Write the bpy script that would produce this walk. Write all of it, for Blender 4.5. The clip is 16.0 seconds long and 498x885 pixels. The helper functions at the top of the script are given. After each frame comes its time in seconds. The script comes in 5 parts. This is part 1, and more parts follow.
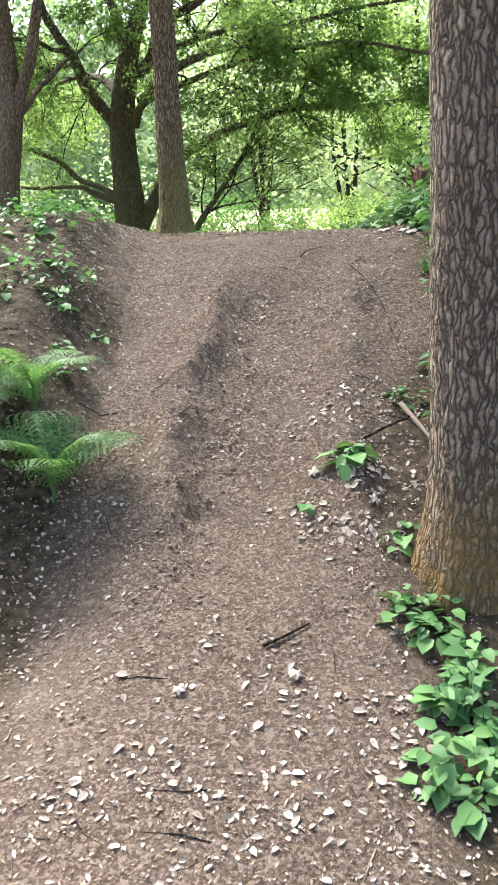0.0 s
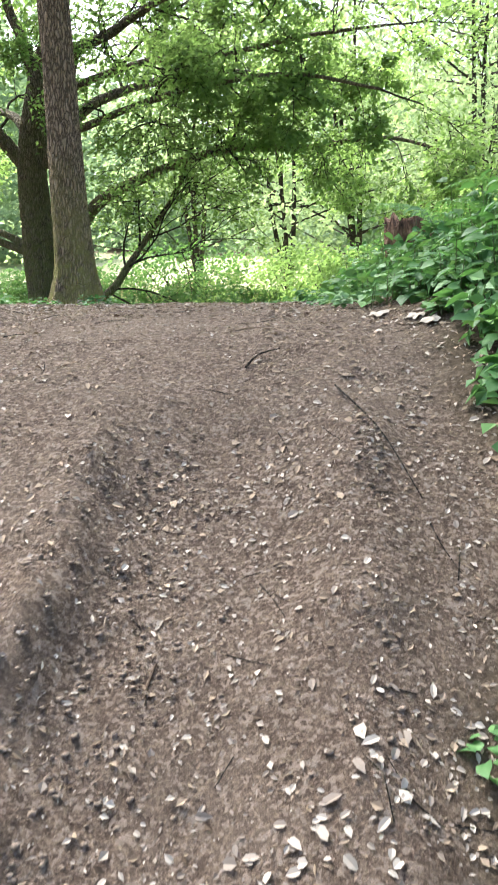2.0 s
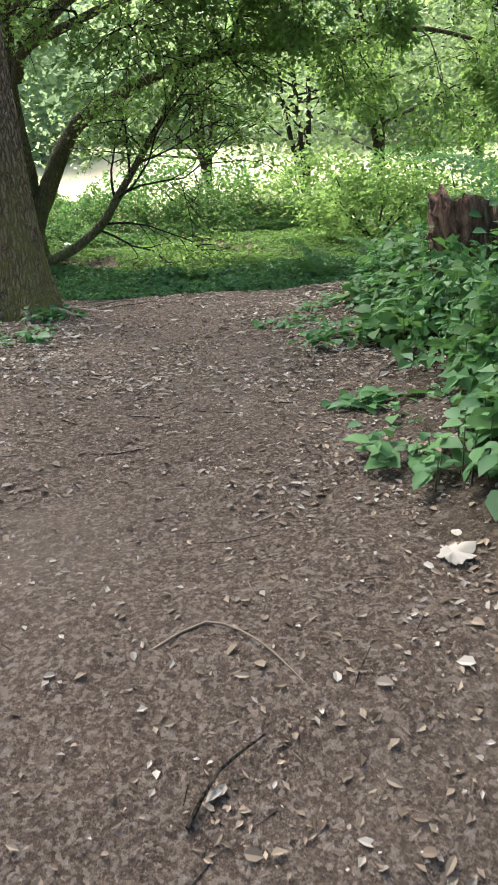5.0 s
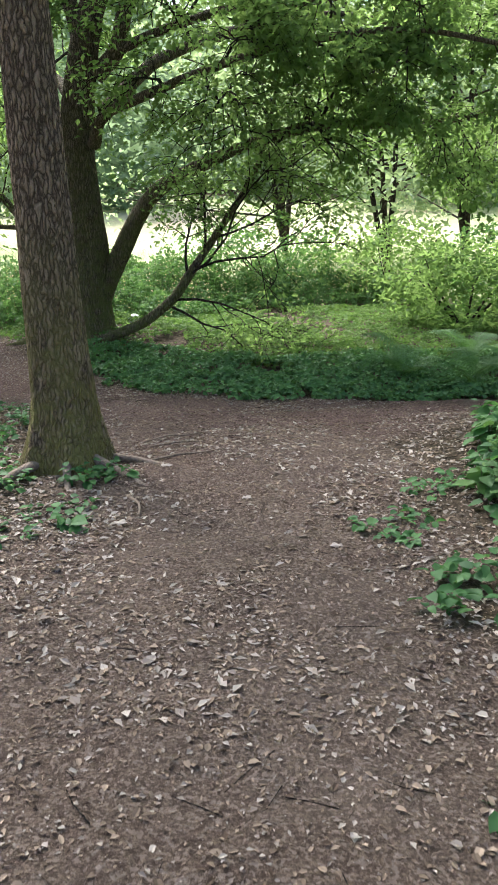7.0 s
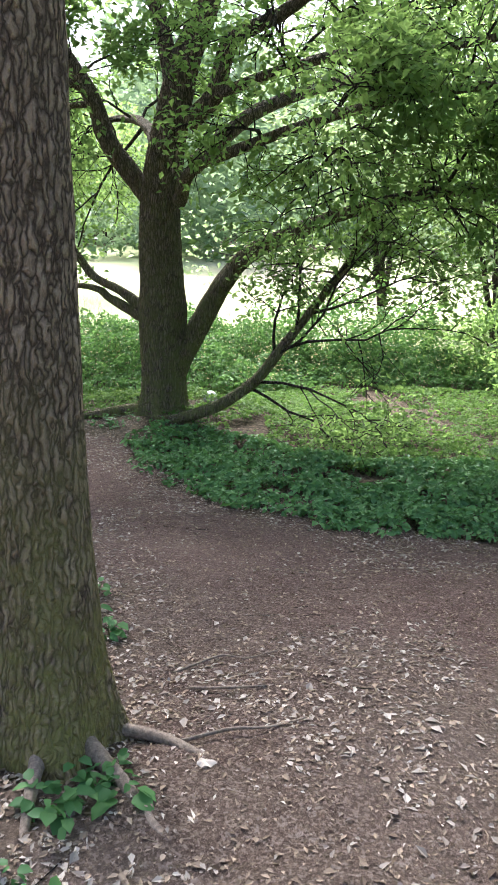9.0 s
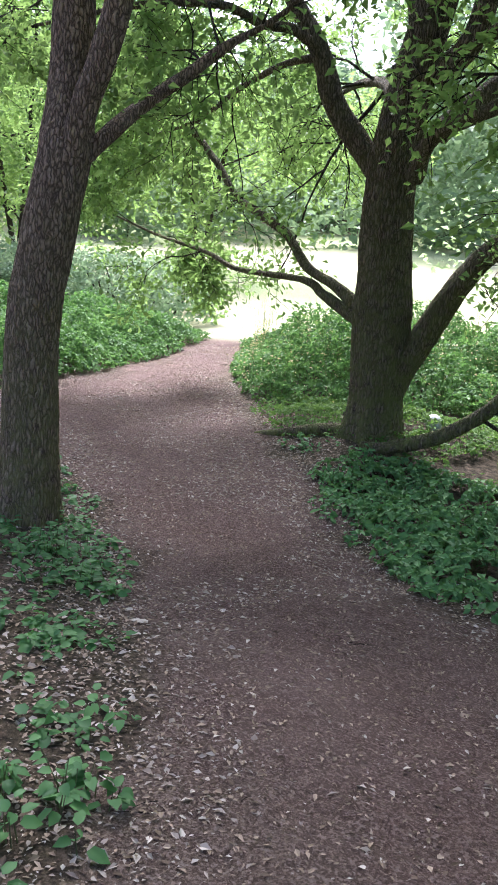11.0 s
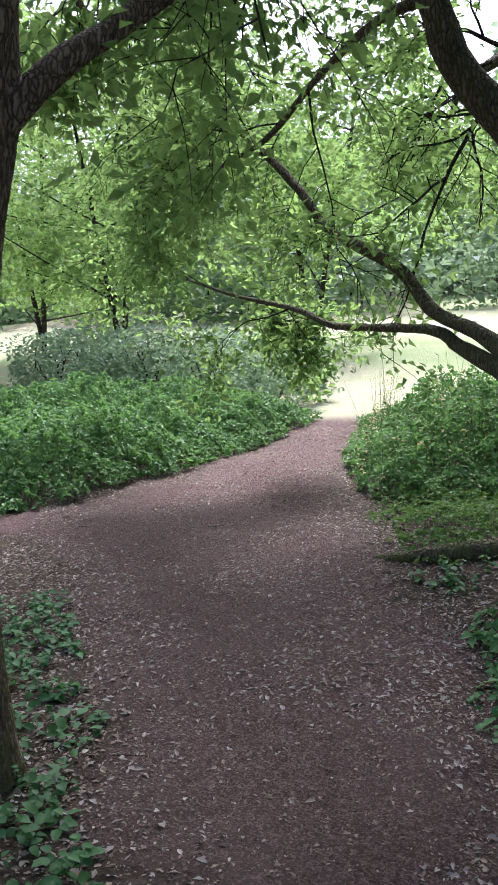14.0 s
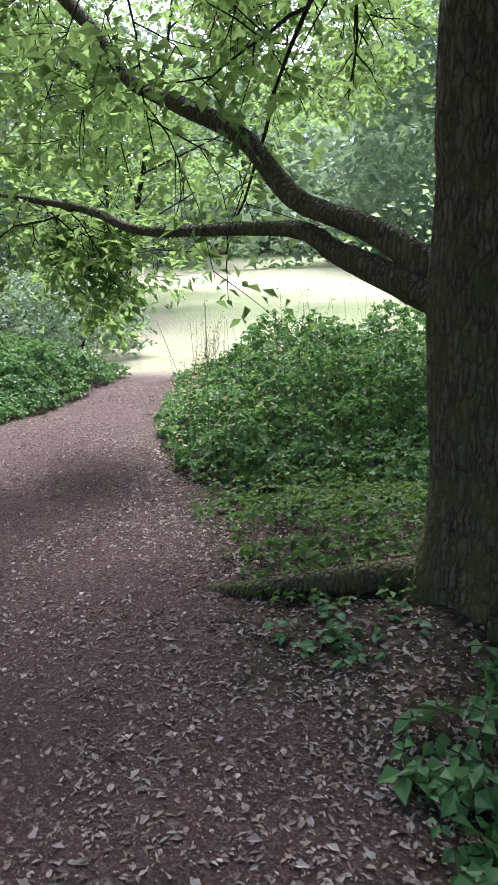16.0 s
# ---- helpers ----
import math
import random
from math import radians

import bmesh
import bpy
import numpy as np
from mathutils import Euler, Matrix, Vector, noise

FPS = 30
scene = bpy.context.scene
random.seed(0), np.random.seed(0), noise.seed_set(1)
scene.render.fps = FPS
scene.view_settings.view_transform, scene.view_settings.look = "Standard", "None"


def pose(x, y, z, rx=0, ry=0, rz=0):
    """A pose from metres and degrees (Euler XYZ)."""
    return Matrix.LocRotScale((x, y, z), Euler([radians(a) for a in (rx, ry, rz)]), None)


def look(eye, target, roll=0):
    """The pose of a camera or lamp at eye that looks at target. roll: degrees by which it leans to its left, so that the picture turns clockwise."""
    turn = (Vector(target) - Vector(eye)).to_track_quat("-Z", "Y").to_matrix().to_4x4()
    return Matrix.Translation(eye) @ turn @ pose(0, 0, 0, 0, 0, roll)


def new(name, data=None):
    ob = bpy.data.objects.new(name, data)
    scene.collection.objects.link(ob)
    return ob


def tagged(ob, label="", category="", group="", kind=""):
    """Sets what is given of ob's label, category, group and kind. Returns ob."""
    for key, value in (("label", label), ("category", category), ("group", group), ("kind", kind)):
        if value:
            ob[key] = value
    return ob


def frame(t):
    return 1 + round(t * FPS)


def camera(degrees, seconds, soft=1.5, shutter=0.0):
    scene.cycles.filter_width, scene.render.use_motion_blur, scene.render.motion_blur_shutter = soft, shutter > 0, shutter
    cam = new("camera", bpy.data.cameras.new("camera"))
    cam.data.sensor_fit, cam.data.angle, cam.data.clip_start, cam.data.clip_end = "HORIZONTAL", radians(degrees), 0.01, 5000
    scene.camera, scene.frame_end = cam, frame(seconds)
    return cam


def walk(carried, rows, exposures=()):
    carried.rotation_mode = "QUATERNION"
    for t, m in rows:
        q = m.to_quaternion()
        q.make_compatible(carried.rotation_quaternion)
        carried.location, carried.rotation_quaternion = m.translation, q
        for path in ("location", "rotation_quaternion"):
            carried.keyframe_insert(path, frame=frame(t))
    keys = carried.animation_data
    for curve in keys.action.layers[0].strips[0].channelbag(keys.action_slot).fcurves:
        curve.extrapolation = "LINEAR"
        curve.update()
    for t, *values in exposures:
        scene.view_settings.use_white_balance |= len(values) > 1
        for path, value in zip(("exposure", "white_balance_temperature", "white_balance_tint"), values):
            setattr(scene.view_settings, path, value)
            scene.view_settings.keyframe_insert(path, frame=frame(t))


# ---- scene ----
cam = camera(33.0, 16.0, shutter=0.1)
PATH = [
    (0, (0.03, -0.17, 1.65), (-0.019, 1.773, 1.177), -1.2),
    (0.5, (0.034, 0.532, 1.715), (0.021, 2.405, 1.015), 2.5),
    (1, (0.032, 1.127, 1.755), (0.092, 2.894, 0.82), 1.4),
    (1.5, (0.079, 1.665, 1.762), (0.097, 3.524, 1.024), -1.2),
    (2, (0.089, 2.131, 1.813), (0.191, 4.094, 1.44), -1.0),
    (2.5, (0.011, 2.536, 1.923), (0.373, 4.487, 1.671), 2.3),
    (3, (0.036, 2.795, 1.931), (0.517, 4.712, 1.624), 3.4),
    (3.5, (0.195, 3.099, 2.271), (0.544, 5.027, 1.868), 1.8),
    (4, (0.231, 3.383, 2.323), (0.529, 5.306, 1.859), -0.5),
    (4.5, (0.262, 3.62, 2.395), (0.494, 5.526, 1.836), -1.8),
    (5, (0.343, 3.908, 2.497), (0.375, 5.807, 1.869), -3.6),
    (5.2, (0.359, 4.027, 2.56), (0.337, 5.931, 1.95), -3.7),
    (7.3, (0.177, 5.463, 3.022), (0.07, 7.401, 2.541), -0.7),
    (7.5, (0.128, 5.67, 3.082), (0.018, 7.615, 2.63), -0.3),
    (8, (0.063, 6.09, 3.112), (-0.186, 8.022, 2.66), -0.5),
    (8.5, (0.056, 6.602, 3.182), (-0.309, 8.52, 2.751), -0.2),
    (9, (0.018, 7.127, 3.2), (-0.273, 9.06, 2.781), 2.1),
    (9.5, (0.003, 7.669, 3.198), (-0.389, 9.591, 2.81), 1.4),
    (10, (-0.028, 8.221, 3.205), (-0.68, 10.076, 2.84), 1.2),
    (10.2, (-0.034, 8.424, 3.206), (-0.743, 10.255, 2.822), 1.8),
    (12.3, (-0.198, 10.509, 3.212), (-1.267, 12.121, 2.704), 3.8),
    (12.5, (-0.276, 10.687, 3.211), (-1.399, 12.28, 2.76), 3.6),
    (13, (-0.556, 11.099, 3.158), (-1.741, 12.675, 2.825), 3.8),
    (13.5, (-0.899, 11.544, 3.118), (-2.069, 13.144, 2.854), 1.2),
    (14, (-1.23, 12.021, 2.933), (-2.371, 13.636, 2.636), -1.6),
    (14.5, (-1.572, 12.531, 2.809), (-2.487, 14.273, 2.449), 0.4),
    (15, (-1.838, 13.079, 2.671), (-2.681, 14.843, 2.252), 0.8),
    (15.5, (-2.099, 13.681, 2.581), (-2.784, 15.51, 2.147), 2.8),
    (16, (-2.438, 14.254, 2.546), (-3.188, 16.067, 2.154), 0.4),
]
EXPOSURE = [(0, 2.25, 6200, 10), (0.8, 1.95, 6200, 10), (1.9, 2.3, 6100, 9), (2.5, 1.85, 6050, 9), (3.5, 1.65, 6000, 9), (5, 1.7, 6000, 10), (7.4, 1.6, 5900, 13), (9, 2.0, 5750, 16), (10, 1.85, 5600, 19), (12.5, 1.75, 5450, 23), (14.5, 1.15, 5400, 24), (16, 1.15, 5400, 25)]
walk(cam, [(t, look(e, g, r)) for t, e, g, r in PATH], EXPOSURE)

# ---- world, sun, exposure ----
SUN_ELEV, SUN_TURN = 52, 330
world = bpy.data.worlds.new("world")
scene.world = world
world.use_nodes = True
wn = world.node_tree.nodes
sky = wn.new("ShaderNodeTexSky")
sky.sky_type = "NISHITA"
sky.sun_disc = False
sky.sun_elevation, sky.sun_rotation = radians(SUN_ELEV), radians(SUN_TURN)
sky.air_density, sky.dust_density, sky.ozone_density = 1.0, 5.0, 0.6
wn["Background"].inputs["Strength"].default_value = 0.115
world.node_tree.links.new(sky.outputs["Color"], wn["Background"].inputs["Color"])
sun = new("sun", bpy.data.lights.new("sun", "SUN"))
sun.data.energy, sun.data.angle, sun.data.color = 5.0, radians(25), (1.0, 0.96, 0.88)
sun.rotation_euler = (radians(90 - SUN_ELEV), 0, radians(180 - SUN_TURN))


# ---- helpers of this scene ----
rng = np.random.default_rng(7)


def hash3(ix, iy, iz, seed):
    h = (ix * 374761393 + iy * 668265263 + iz * 2147483647 + seed * 974711) & 0xFFFFFFFF
    h = ((h ^ (h >> 13)) * 1274126177) & 0xFFFFFFFF
    h = ((h ^ (h >> 15)) * 2246822519) & 0xFFFFFFFF
    return ((h ^ (h >> 16)) & 0xFFFF) / 65535.0


def vnoise(x, y, z=0.0, seed=0):
    """Smooth value noise, -1 to 1, on arrays."""
    x, y, z = np.broadcast_arrays(np.asarray(x, float), np.asarray(y, float), np.asarray(z, float))
    ix, iy, iz = (np.floor(a).astype(np.int64) for a in (x, y, z))
    fx, fy, fz = x - ix, y - iy, z - iz
    fx, fy, fz = (f * f * (3 - 2 * f) for f in (fx, fy, fz))
    total = 0.0
    for dx in (0, 1):
        for dy in (0, 1):
            for dz in (0, 1):
                w = (fx if dx else 1 - fx) * (fy if dy else 1 - fy) * (fz if dz else 1 - fz)
                total = total + w * hash3(ix + dx, iy + dy, iz + dz, seed)
    return total * 2 - 1


def fbm(x, y, z=0.0, seed=0, octaves=3):
    total, amp = 0.0, 1.0
    for k in range(octaves):
        total = total + amp * vnoise(x * 2 ** k, y * 2 ** k, z * 2 ** k, seed + k)
        amp *= 0.5
    return total


def unit(v):
    return v / np.maximum(np.linalg.norm(v, axis=-1, keepdims=True), 1e-9)


def dist_to_line(px, py, line, closed=True):
    """Distance from points to a polyline, and whether they lie inside it."""
    pts = np.array(line, float)
    best = np.full(px.shape, 1e9)
    inside = np.zeros(px.shape, bool)
    n = len(pts)
    for k in range(n if closed else n - 1):
        a, b = pts[k], pts[(k + 1) % n]
        d = b - a
        t = np.clip(((px - a[0]) * d[0] + (py - a[1]) * d[1]) / (d @ d), 0, 1)
        best = np.minimum(best, np.hypot(px - a[0] - t * d[0], py - a[1] - t * d[1]))
        if abs(d[1]) > 1e-9:
            cross = (a[1] > py) != (b[1] > py)
            inside ^= cross & (px < d[0] * (py - a[1]) / d[1] + a[0])
    return best, inside


class Geo:
    """Collects vertices, triangles and quads, and turns them into one mesh."""

    def __init__(self):
        self.v, self.t, self.q, self.n = [], [], [], 0

    def add(self, verts, tris=None, quads=None):
        if tris is not None and len(tris):
            self.t.append(np.asarray(tris, np.int64) + self.n)
        if quads is not None and len(quads):
            self.q.append(np.asarray(quads, np.int64) + self.n)
        self.v.append(np.asarray(verts, float).reshape(-1, 3))
        self.n += len(self.v[-1])

    def mesh(self, name, material, smooth=True):
        v = np.concatenate(self.v) if self.v else np.zeros((0, 3))
        t = np.concatenate(self.t) if self.t else np.zeros((0, 3), np.int64)
        q = np.concatenate(self.q) if self.q else np.zeros((0, 4), np.int64)
        me = bpy.data.meshes.new(name)
        me.vertices.add(len(v))
        me.vertices.foreach_set("co", v.astype(np.float32).ravel())
        loops = np.concatenate([t.ravel(), q.ravel()]).astype(np.int32)
        me.loops.add(len(loops))
        me.loops.foreach_set("vertex_index", loops)
        sizes = np.concatenate([np.full(len(t), 3), np.full(len(q), 4)]).astype(np.int32)
        me.polygons.add(len(sizes))
        me.polygons.foreach_set("loop_start", np.concatenate([[0], np.cumsum(sizes)[:-1]]).astype(np.int32))
        me.polygons.foreach_set("use_smooth", np.full(len(sizes), smooth))
        me.materials.append(material)
        me.update(calc_edges=True)
        me.validate()
        return me


def part(name, geo, material, parent=None, label="", kind="", smooth=True):
    """One mesh object out of a Geo, under a thing, a part or on its own."""
    ob = new(name, geo.mesh(name, material, smooth))
    if parent is not None:
        ob.parent = parent
        ob.matrix_parent_inverse = Matrix.Translation(-Vector(parent.location))
        if parent.parent is not None:
            ob.matrix_parent_inverse = Matrix.Identity(4)
    return tagged(ob, label, "", "", kind)


def thing(name, at, label, category, group=""):
    ob = new(name)
    ob.location = at
    ob.empty_display_size = 0.1
    bpy.context.view_layer.update()
    return tagged(ob, label, category, group)


def catmull(pts, radii, step):
    """A smooth line through points, with radii, about one ring every step metres."""
    p, r = np.array(pts, float), np.array(radii, float)
    ext = np.vstack([2 * p[0] - p[1], p, 2 * p[-1] - p[-2]])
    out, rad = [], []
    for k in range(len(p) - 1):
        a, b, c, d = ext[k:k + 4]
        n = max(2, int(np.linalg.norm(c - b) / step))
        for t in np.arange(n) / n:
            out.append(0.5 * (2 * b + (c - a) * t + (2 * a - 5 * b + 4 * c - d) * t * t + (3 * b - a - 3 * c + d) * t ** 3))
            rad.append(r[k] * (1 - t) + r[k + 1] * t)
    out.append(p[-1]), rad.append(r[-1])
    return np.array(out), np.array(rad)


def tube(geo, line, radii, sides=8, bumps=0.0, seed=0, ridges=0.0, flare=0.0, lobes=5, detail=10.0):
    """A tapered round limb along a line; bumps: knobs, ridges: bark plates, flare: root buttresses at the foot."""
    line, radii = np.asarray(line, float), np.asarray(radii, float)
    m = len(line)
    tan = unit(np.gradient(line, axis=0))
    ref = np.array([1.0, 0, 0]) if abs(tan[0][0]) < 0.8 else np.array([0, 1.0, 0])
    u = np.zeros_like(tan)
    u[0] = unit(ref - tan[0] * (ref @ tan[0]))
    for k in range(1, m):
        w = u[k - 1] - tan[k] * (u[k - 1] @ tan[k])
        u[k] = unit(w)
    w = np.cross(tan, u)
    th = np.arange(sides) / sides * 2 * np.pi
    along = np.concatenate([[0], np.cumsum(np.linalg.norm(np.diff(line, axis=0), axis=1))])
    c, s = np.cos(th)[None], np.sin(th)[None]
    rr = np.repeat(radii[:, None], sides, 1)
    a2 = along[:, None]
    if flare:
        lobe = 0.5 + 0.5 * np.cos(lobes * th[None] + seed + 0.8 * np.sin(2 * th[None] + seed))
        rr = rr * (1 + flare * np.exp(-a2 / 0.22) * (0.25 + lobe ** 2) + 0.25 * flare * np.exp(-a2 / 0.7))
    if bumps:
        rr = rr * (1 + bumps * fbm(c * 1.3 + seed, s * 1.3, a2 * 2.2, seed, 3))
    if ridges:
        wob = 0.9 * vnoise(c * 2, s * 2, a2 * 2.5, seed + 5)
        k = detail
        cell = np.abs(fbm(c * k + wob, s * k + wob, a2 * 7.5 / max(radii[0] * 3, 0.3) + 3 * wob, seed + 9, 2))
        groove = np.clip(1 - cell * 3.0, 0, 1) ** 1.3
        rr = rr - ridges * groove + ridges * 0.35 * fbm(c * k * 2, s * k * 2, a2 * 14, seed + 3, 2)
    v = line[:, None, :] + rr[..., None] * (u[:, None] * c[..., None] + w[:, None] * s[..., None])
    i = np.arange(m - 1)[:, None] * sides
    j = np.arange(sides)[None]
    j2 = (j + 1) % sides
    quads = np.stack([i + j, i + j2, i + sides + j2, i + sides + j], -1).reshape(-1, 4)
    v = v.reshape(-1, 3)
    tip = len(v)
    v = np.vstack([v, line[-1] + tan[-1] * radii[-1] * 0.5])
    tris = np.stack([(m - 1) * sides + j[0], (m - 1) * sides + j2[0], np.full(sides, tip)], -1)
    geo.add(v, tris, quads)


def leaves(geo, base, way, normal, length, width, rich=False, fold=0.18, droop=0.12):
    """Folded leaves: two triangles each, or six faces with a rounded outline when rich."""
    base, way, normal = np.asarray(base, float), unit(np.asarray(way, float)), np.asarray(normal, float)
    n = len(base)
    if n == 0:
        return
    side = unit(np.cross(way, normal))
    normal = np.cross(side, way)
    L, W = np.broadcast_to(length, n)[:, None], np.broadcast_to(width, n)[:, None]
    k = np.arange(n)[:, None]
    if not rich:
        mid = base + way * L * 0.45 + normal * W * fold
        v = np.stack([base, mid + side * W * 0.5, base + way * L - normal * L * droop, mid - side * W * 0.5], 1)
        t = np.concatenate([k * 4 + [[0, 2, 1]], k * 4 + [[0, 3, 2]]])
        geo.add(v, t)
        return
    def at(f, s, h):
        return base + way * L * f + side * W * s + normal * (W * h - L * droop * f * f)
    v = np.stack([at(0, 0, 0), at(0.3, 0, 0), at(0.66, 0, 0), at(1, 0, 0), at(0.2, 0.4, fold), at(0.62, 0.42, fold), at(0.2, -0.4, fold),
                  at(0.62, -0.42, fold)], 1)
    t = np.concatenate([k * 8 + [f] for f in ([0, 1, 4], [0, 6, 1], [5, 2, 3], [2, 7, 3])])
    q = np.concatenate([k * 8 + [f] for f in ([4, 1, 2, 5], [1, 6, 7, 2])])
    geo.add(v, t, q)


def rand_dirs(n, up=0.0):
    v = rng.normal(size=(n, 3))
    v[:, 2] += up
    return unit(v)


# ---- materials ----
def material(name, build):
    m = bpy.data.materials.new(name)
    m.use_nodes = True
    nt = m.node_tree
    bsdf = nt.nodes["Principled BSDF"]

    def node(kind, inputs=None, **props):
        n = nt.nodes.new(kind)
        for k, v in props.items():
            if k == "operation":
                n.operation = v
            elif k == "data_type":
                n.data_type = v
            elif k == "blend_type":
                n.blend_type = v
            elif k == "attribute_name":
                n.attribute_name = v
        for k, v in (inputs or {}).items():
            if isinstance(v, bpy.types.NodeSocket):
                nt.links.new(v, n.inputs[k])
            else:
                n.inputs[k].default_value = v
        return n
    build(nt, bsdf, node)
    return m


def ramp(node, fac, stops):
    r = node("ShaderNodeValToRGB", {"Fac": fac})
    e = r.color_ramp.elements
    while len(e) < len(stops):
        e.new(0.5)
    for k, (p, c) in enumerate(stops):
        e[k].position, e[k].color = p, (*c, 1)
    return r.outputs["Color"]


def blend(node, fac, a, b, how="MIX"):
    n = node("ShaderNodeMixRGB", {"Fac": fac, "Color1": a if isinstance(a, bpy.types.NodeSocket) else (*a, 1),
                                  "Color2": b if isinstance(b, bpy.types.NodeSocket) else (*b, 1)}, blend_type=how)
    return n.outputs["Color"]


def noise_of(node, co, scale, detail=4.0, rough=0.6):
    return node("ShaderNodeTexNoise", {"Vector": co, "Scale": scale, "Detail": detail, "Roughness": rough}).outputs["Fac"]


def bump(nt, node, bsdf, height, strength, dist):
    b = node("ShaderNodeBump", {"Height": height, "Strength": strength, "Distance": dist})
    nt.links.new(b.outputs["Normal"], bsdf.inputs["Normal"])


def leaf_material(name, dark, light, glow, rough=0.5, gloss=0.35, glow_share=0.4):
    def build(nt, bsdf, node):
        isl = node("ShaderNodeNewGeometry").outputs["Random Per Island"]
        co = node("ShaderNodeTexCoord").outputs["Object"]
        big = noise_of(node, co, 0.9, 2.0)
        mix = node("ShaderNodeMath", {0: isl, 1: big}, operation="ADD").outputs[0]
        mix = node("ShaderNodeMath", {0: mix, 1: 0.5}, operation="MULTIPLY").outputs[0]
        col = ramp(node, mix, [(0.25, dark), (0.75, light)])
        nt.links.new(col, bsdf.inputs["Base Color"])
        bsdf.inputs["Roughness"].default_value = rough
        bsdf.inputs["Specular IOR Level"].default_value = gloss
        tr = node("ShaderNodeBsdfTranslucent", {"Color": blend(node, 0.6, col, glow)})
        ms = node("ShaderNodeMixShader", {0: glow_share, 1: bsdf.outputs[0], 2: tr.outputs[0]})
        nt.links.new(ms.outputs[0], nt.nodes["Material Output"].inputs["Surface"])
    return material(name, build)


def bark_material(name, dark, light, moss, moss_low, moss_high, plate=44.0, depth=0.02):
    """Fissured bark: upright plates between dark cracks, with moss low down."""
    def build(nt, bsdf, node):
        co = node("ShaderNodeTexCoord").outputs["Object"]
        warp = node("ShaderNodeTexNoise", {"Vector": co, "Scale": 16.0, "Detail": 4.0}).outputs["Color"]
        warp = node("ShaderNodeVectorMath", {0: warp, 1: (0.045, 0.045, 0.11)}, operation="MULTIPLY").outputs[0]
        st = node("ShaderNodeVectorMath", {0: co, 1: warp}, operation="ADD").outputs[0]
        st = node("ShaderNodeMapping", {"Vector": st, "Scale": (1, 1, 0.2)}).outputs[0]
        cell = node("ShaderNodeTexVoronoi", {"Vector": st, "Scale": plate})
        cell.feature = "DISTANCE_TO_EDGE"
        edge = cell.outputs["Distance"]
        tone = node("ShaderNodeTexVoronoi", {"Vector": st, "Scale": plate}).outputs["Color"]
        fine = noise_of(node, st, 75.0, 6.0, 0.75)
        wide = noise_of(node, co, 3.0, 3.0)
        plates = ramp(node, edge, [(0.0, (0, 0, 0)), (0.32, (1, 1, 1))])
        h = node("ShaderNodeMath", {0: plates, 1: node("ShaderNodeMath", {0: fine, 1: 0.7}, operation="MULTIPLY").outputs[0]}, operation="ADD").outputs[0]
        shade = node("ShaderNodeMath", {0: fine, 1: node("ShaderNodeMath", {0: tone, 1: 0.22}, operation="MULTIPLY").outputs[0]}, operation="ADD").outputs[0]
        col = ramp(node, shade, [(0.38, dark), (0.8, light)])
        col = blend(node, node("ShaderNodeMath", {0: wide, 1: 0.35}, operation="MULTIPLY").outputs[0], col, tuple(c * 0.6 for c in dark))
        crack = ramp(node, edge, [(0.0, (0.95, 0.95, 0.95)), (0.22, (0, 0, 0))])
        col = blend(node, crack, col, tuple(c * 0.28 for c in dark))
        z = node("ShaderNodeSeparateXYZ", {0: node("ShaderNodeNewGeometry").outputs["Position"]}).outputs["Z"]
        m = node("ShaderNodeMapRange", {0: z, 1: moss_high, 2: moss_low, 3: 0.0, 4: 1.0}).outputs[0]
        patch = ramp(node, noise_of(node, co, 7.0, 6.0, 0.75), [(0.36, (0, 0, 0)), (0.56, (0.92, 0.92, 0.92))])
        m = blend(node, 1.0, m, patch, "MULTIPLY")
        col = blend(node, m, col, moss)
        nt.links.new(col, bsdf.inputs["Base Color"])
        bsdf.inputs["Roughness"].default_value = 0.9
        bsdf.inputs["Specular IOR Level"].default_value = 0.2
        bump(nt, node, bsdf, h, 1.0, depth)
    return material(name, build)


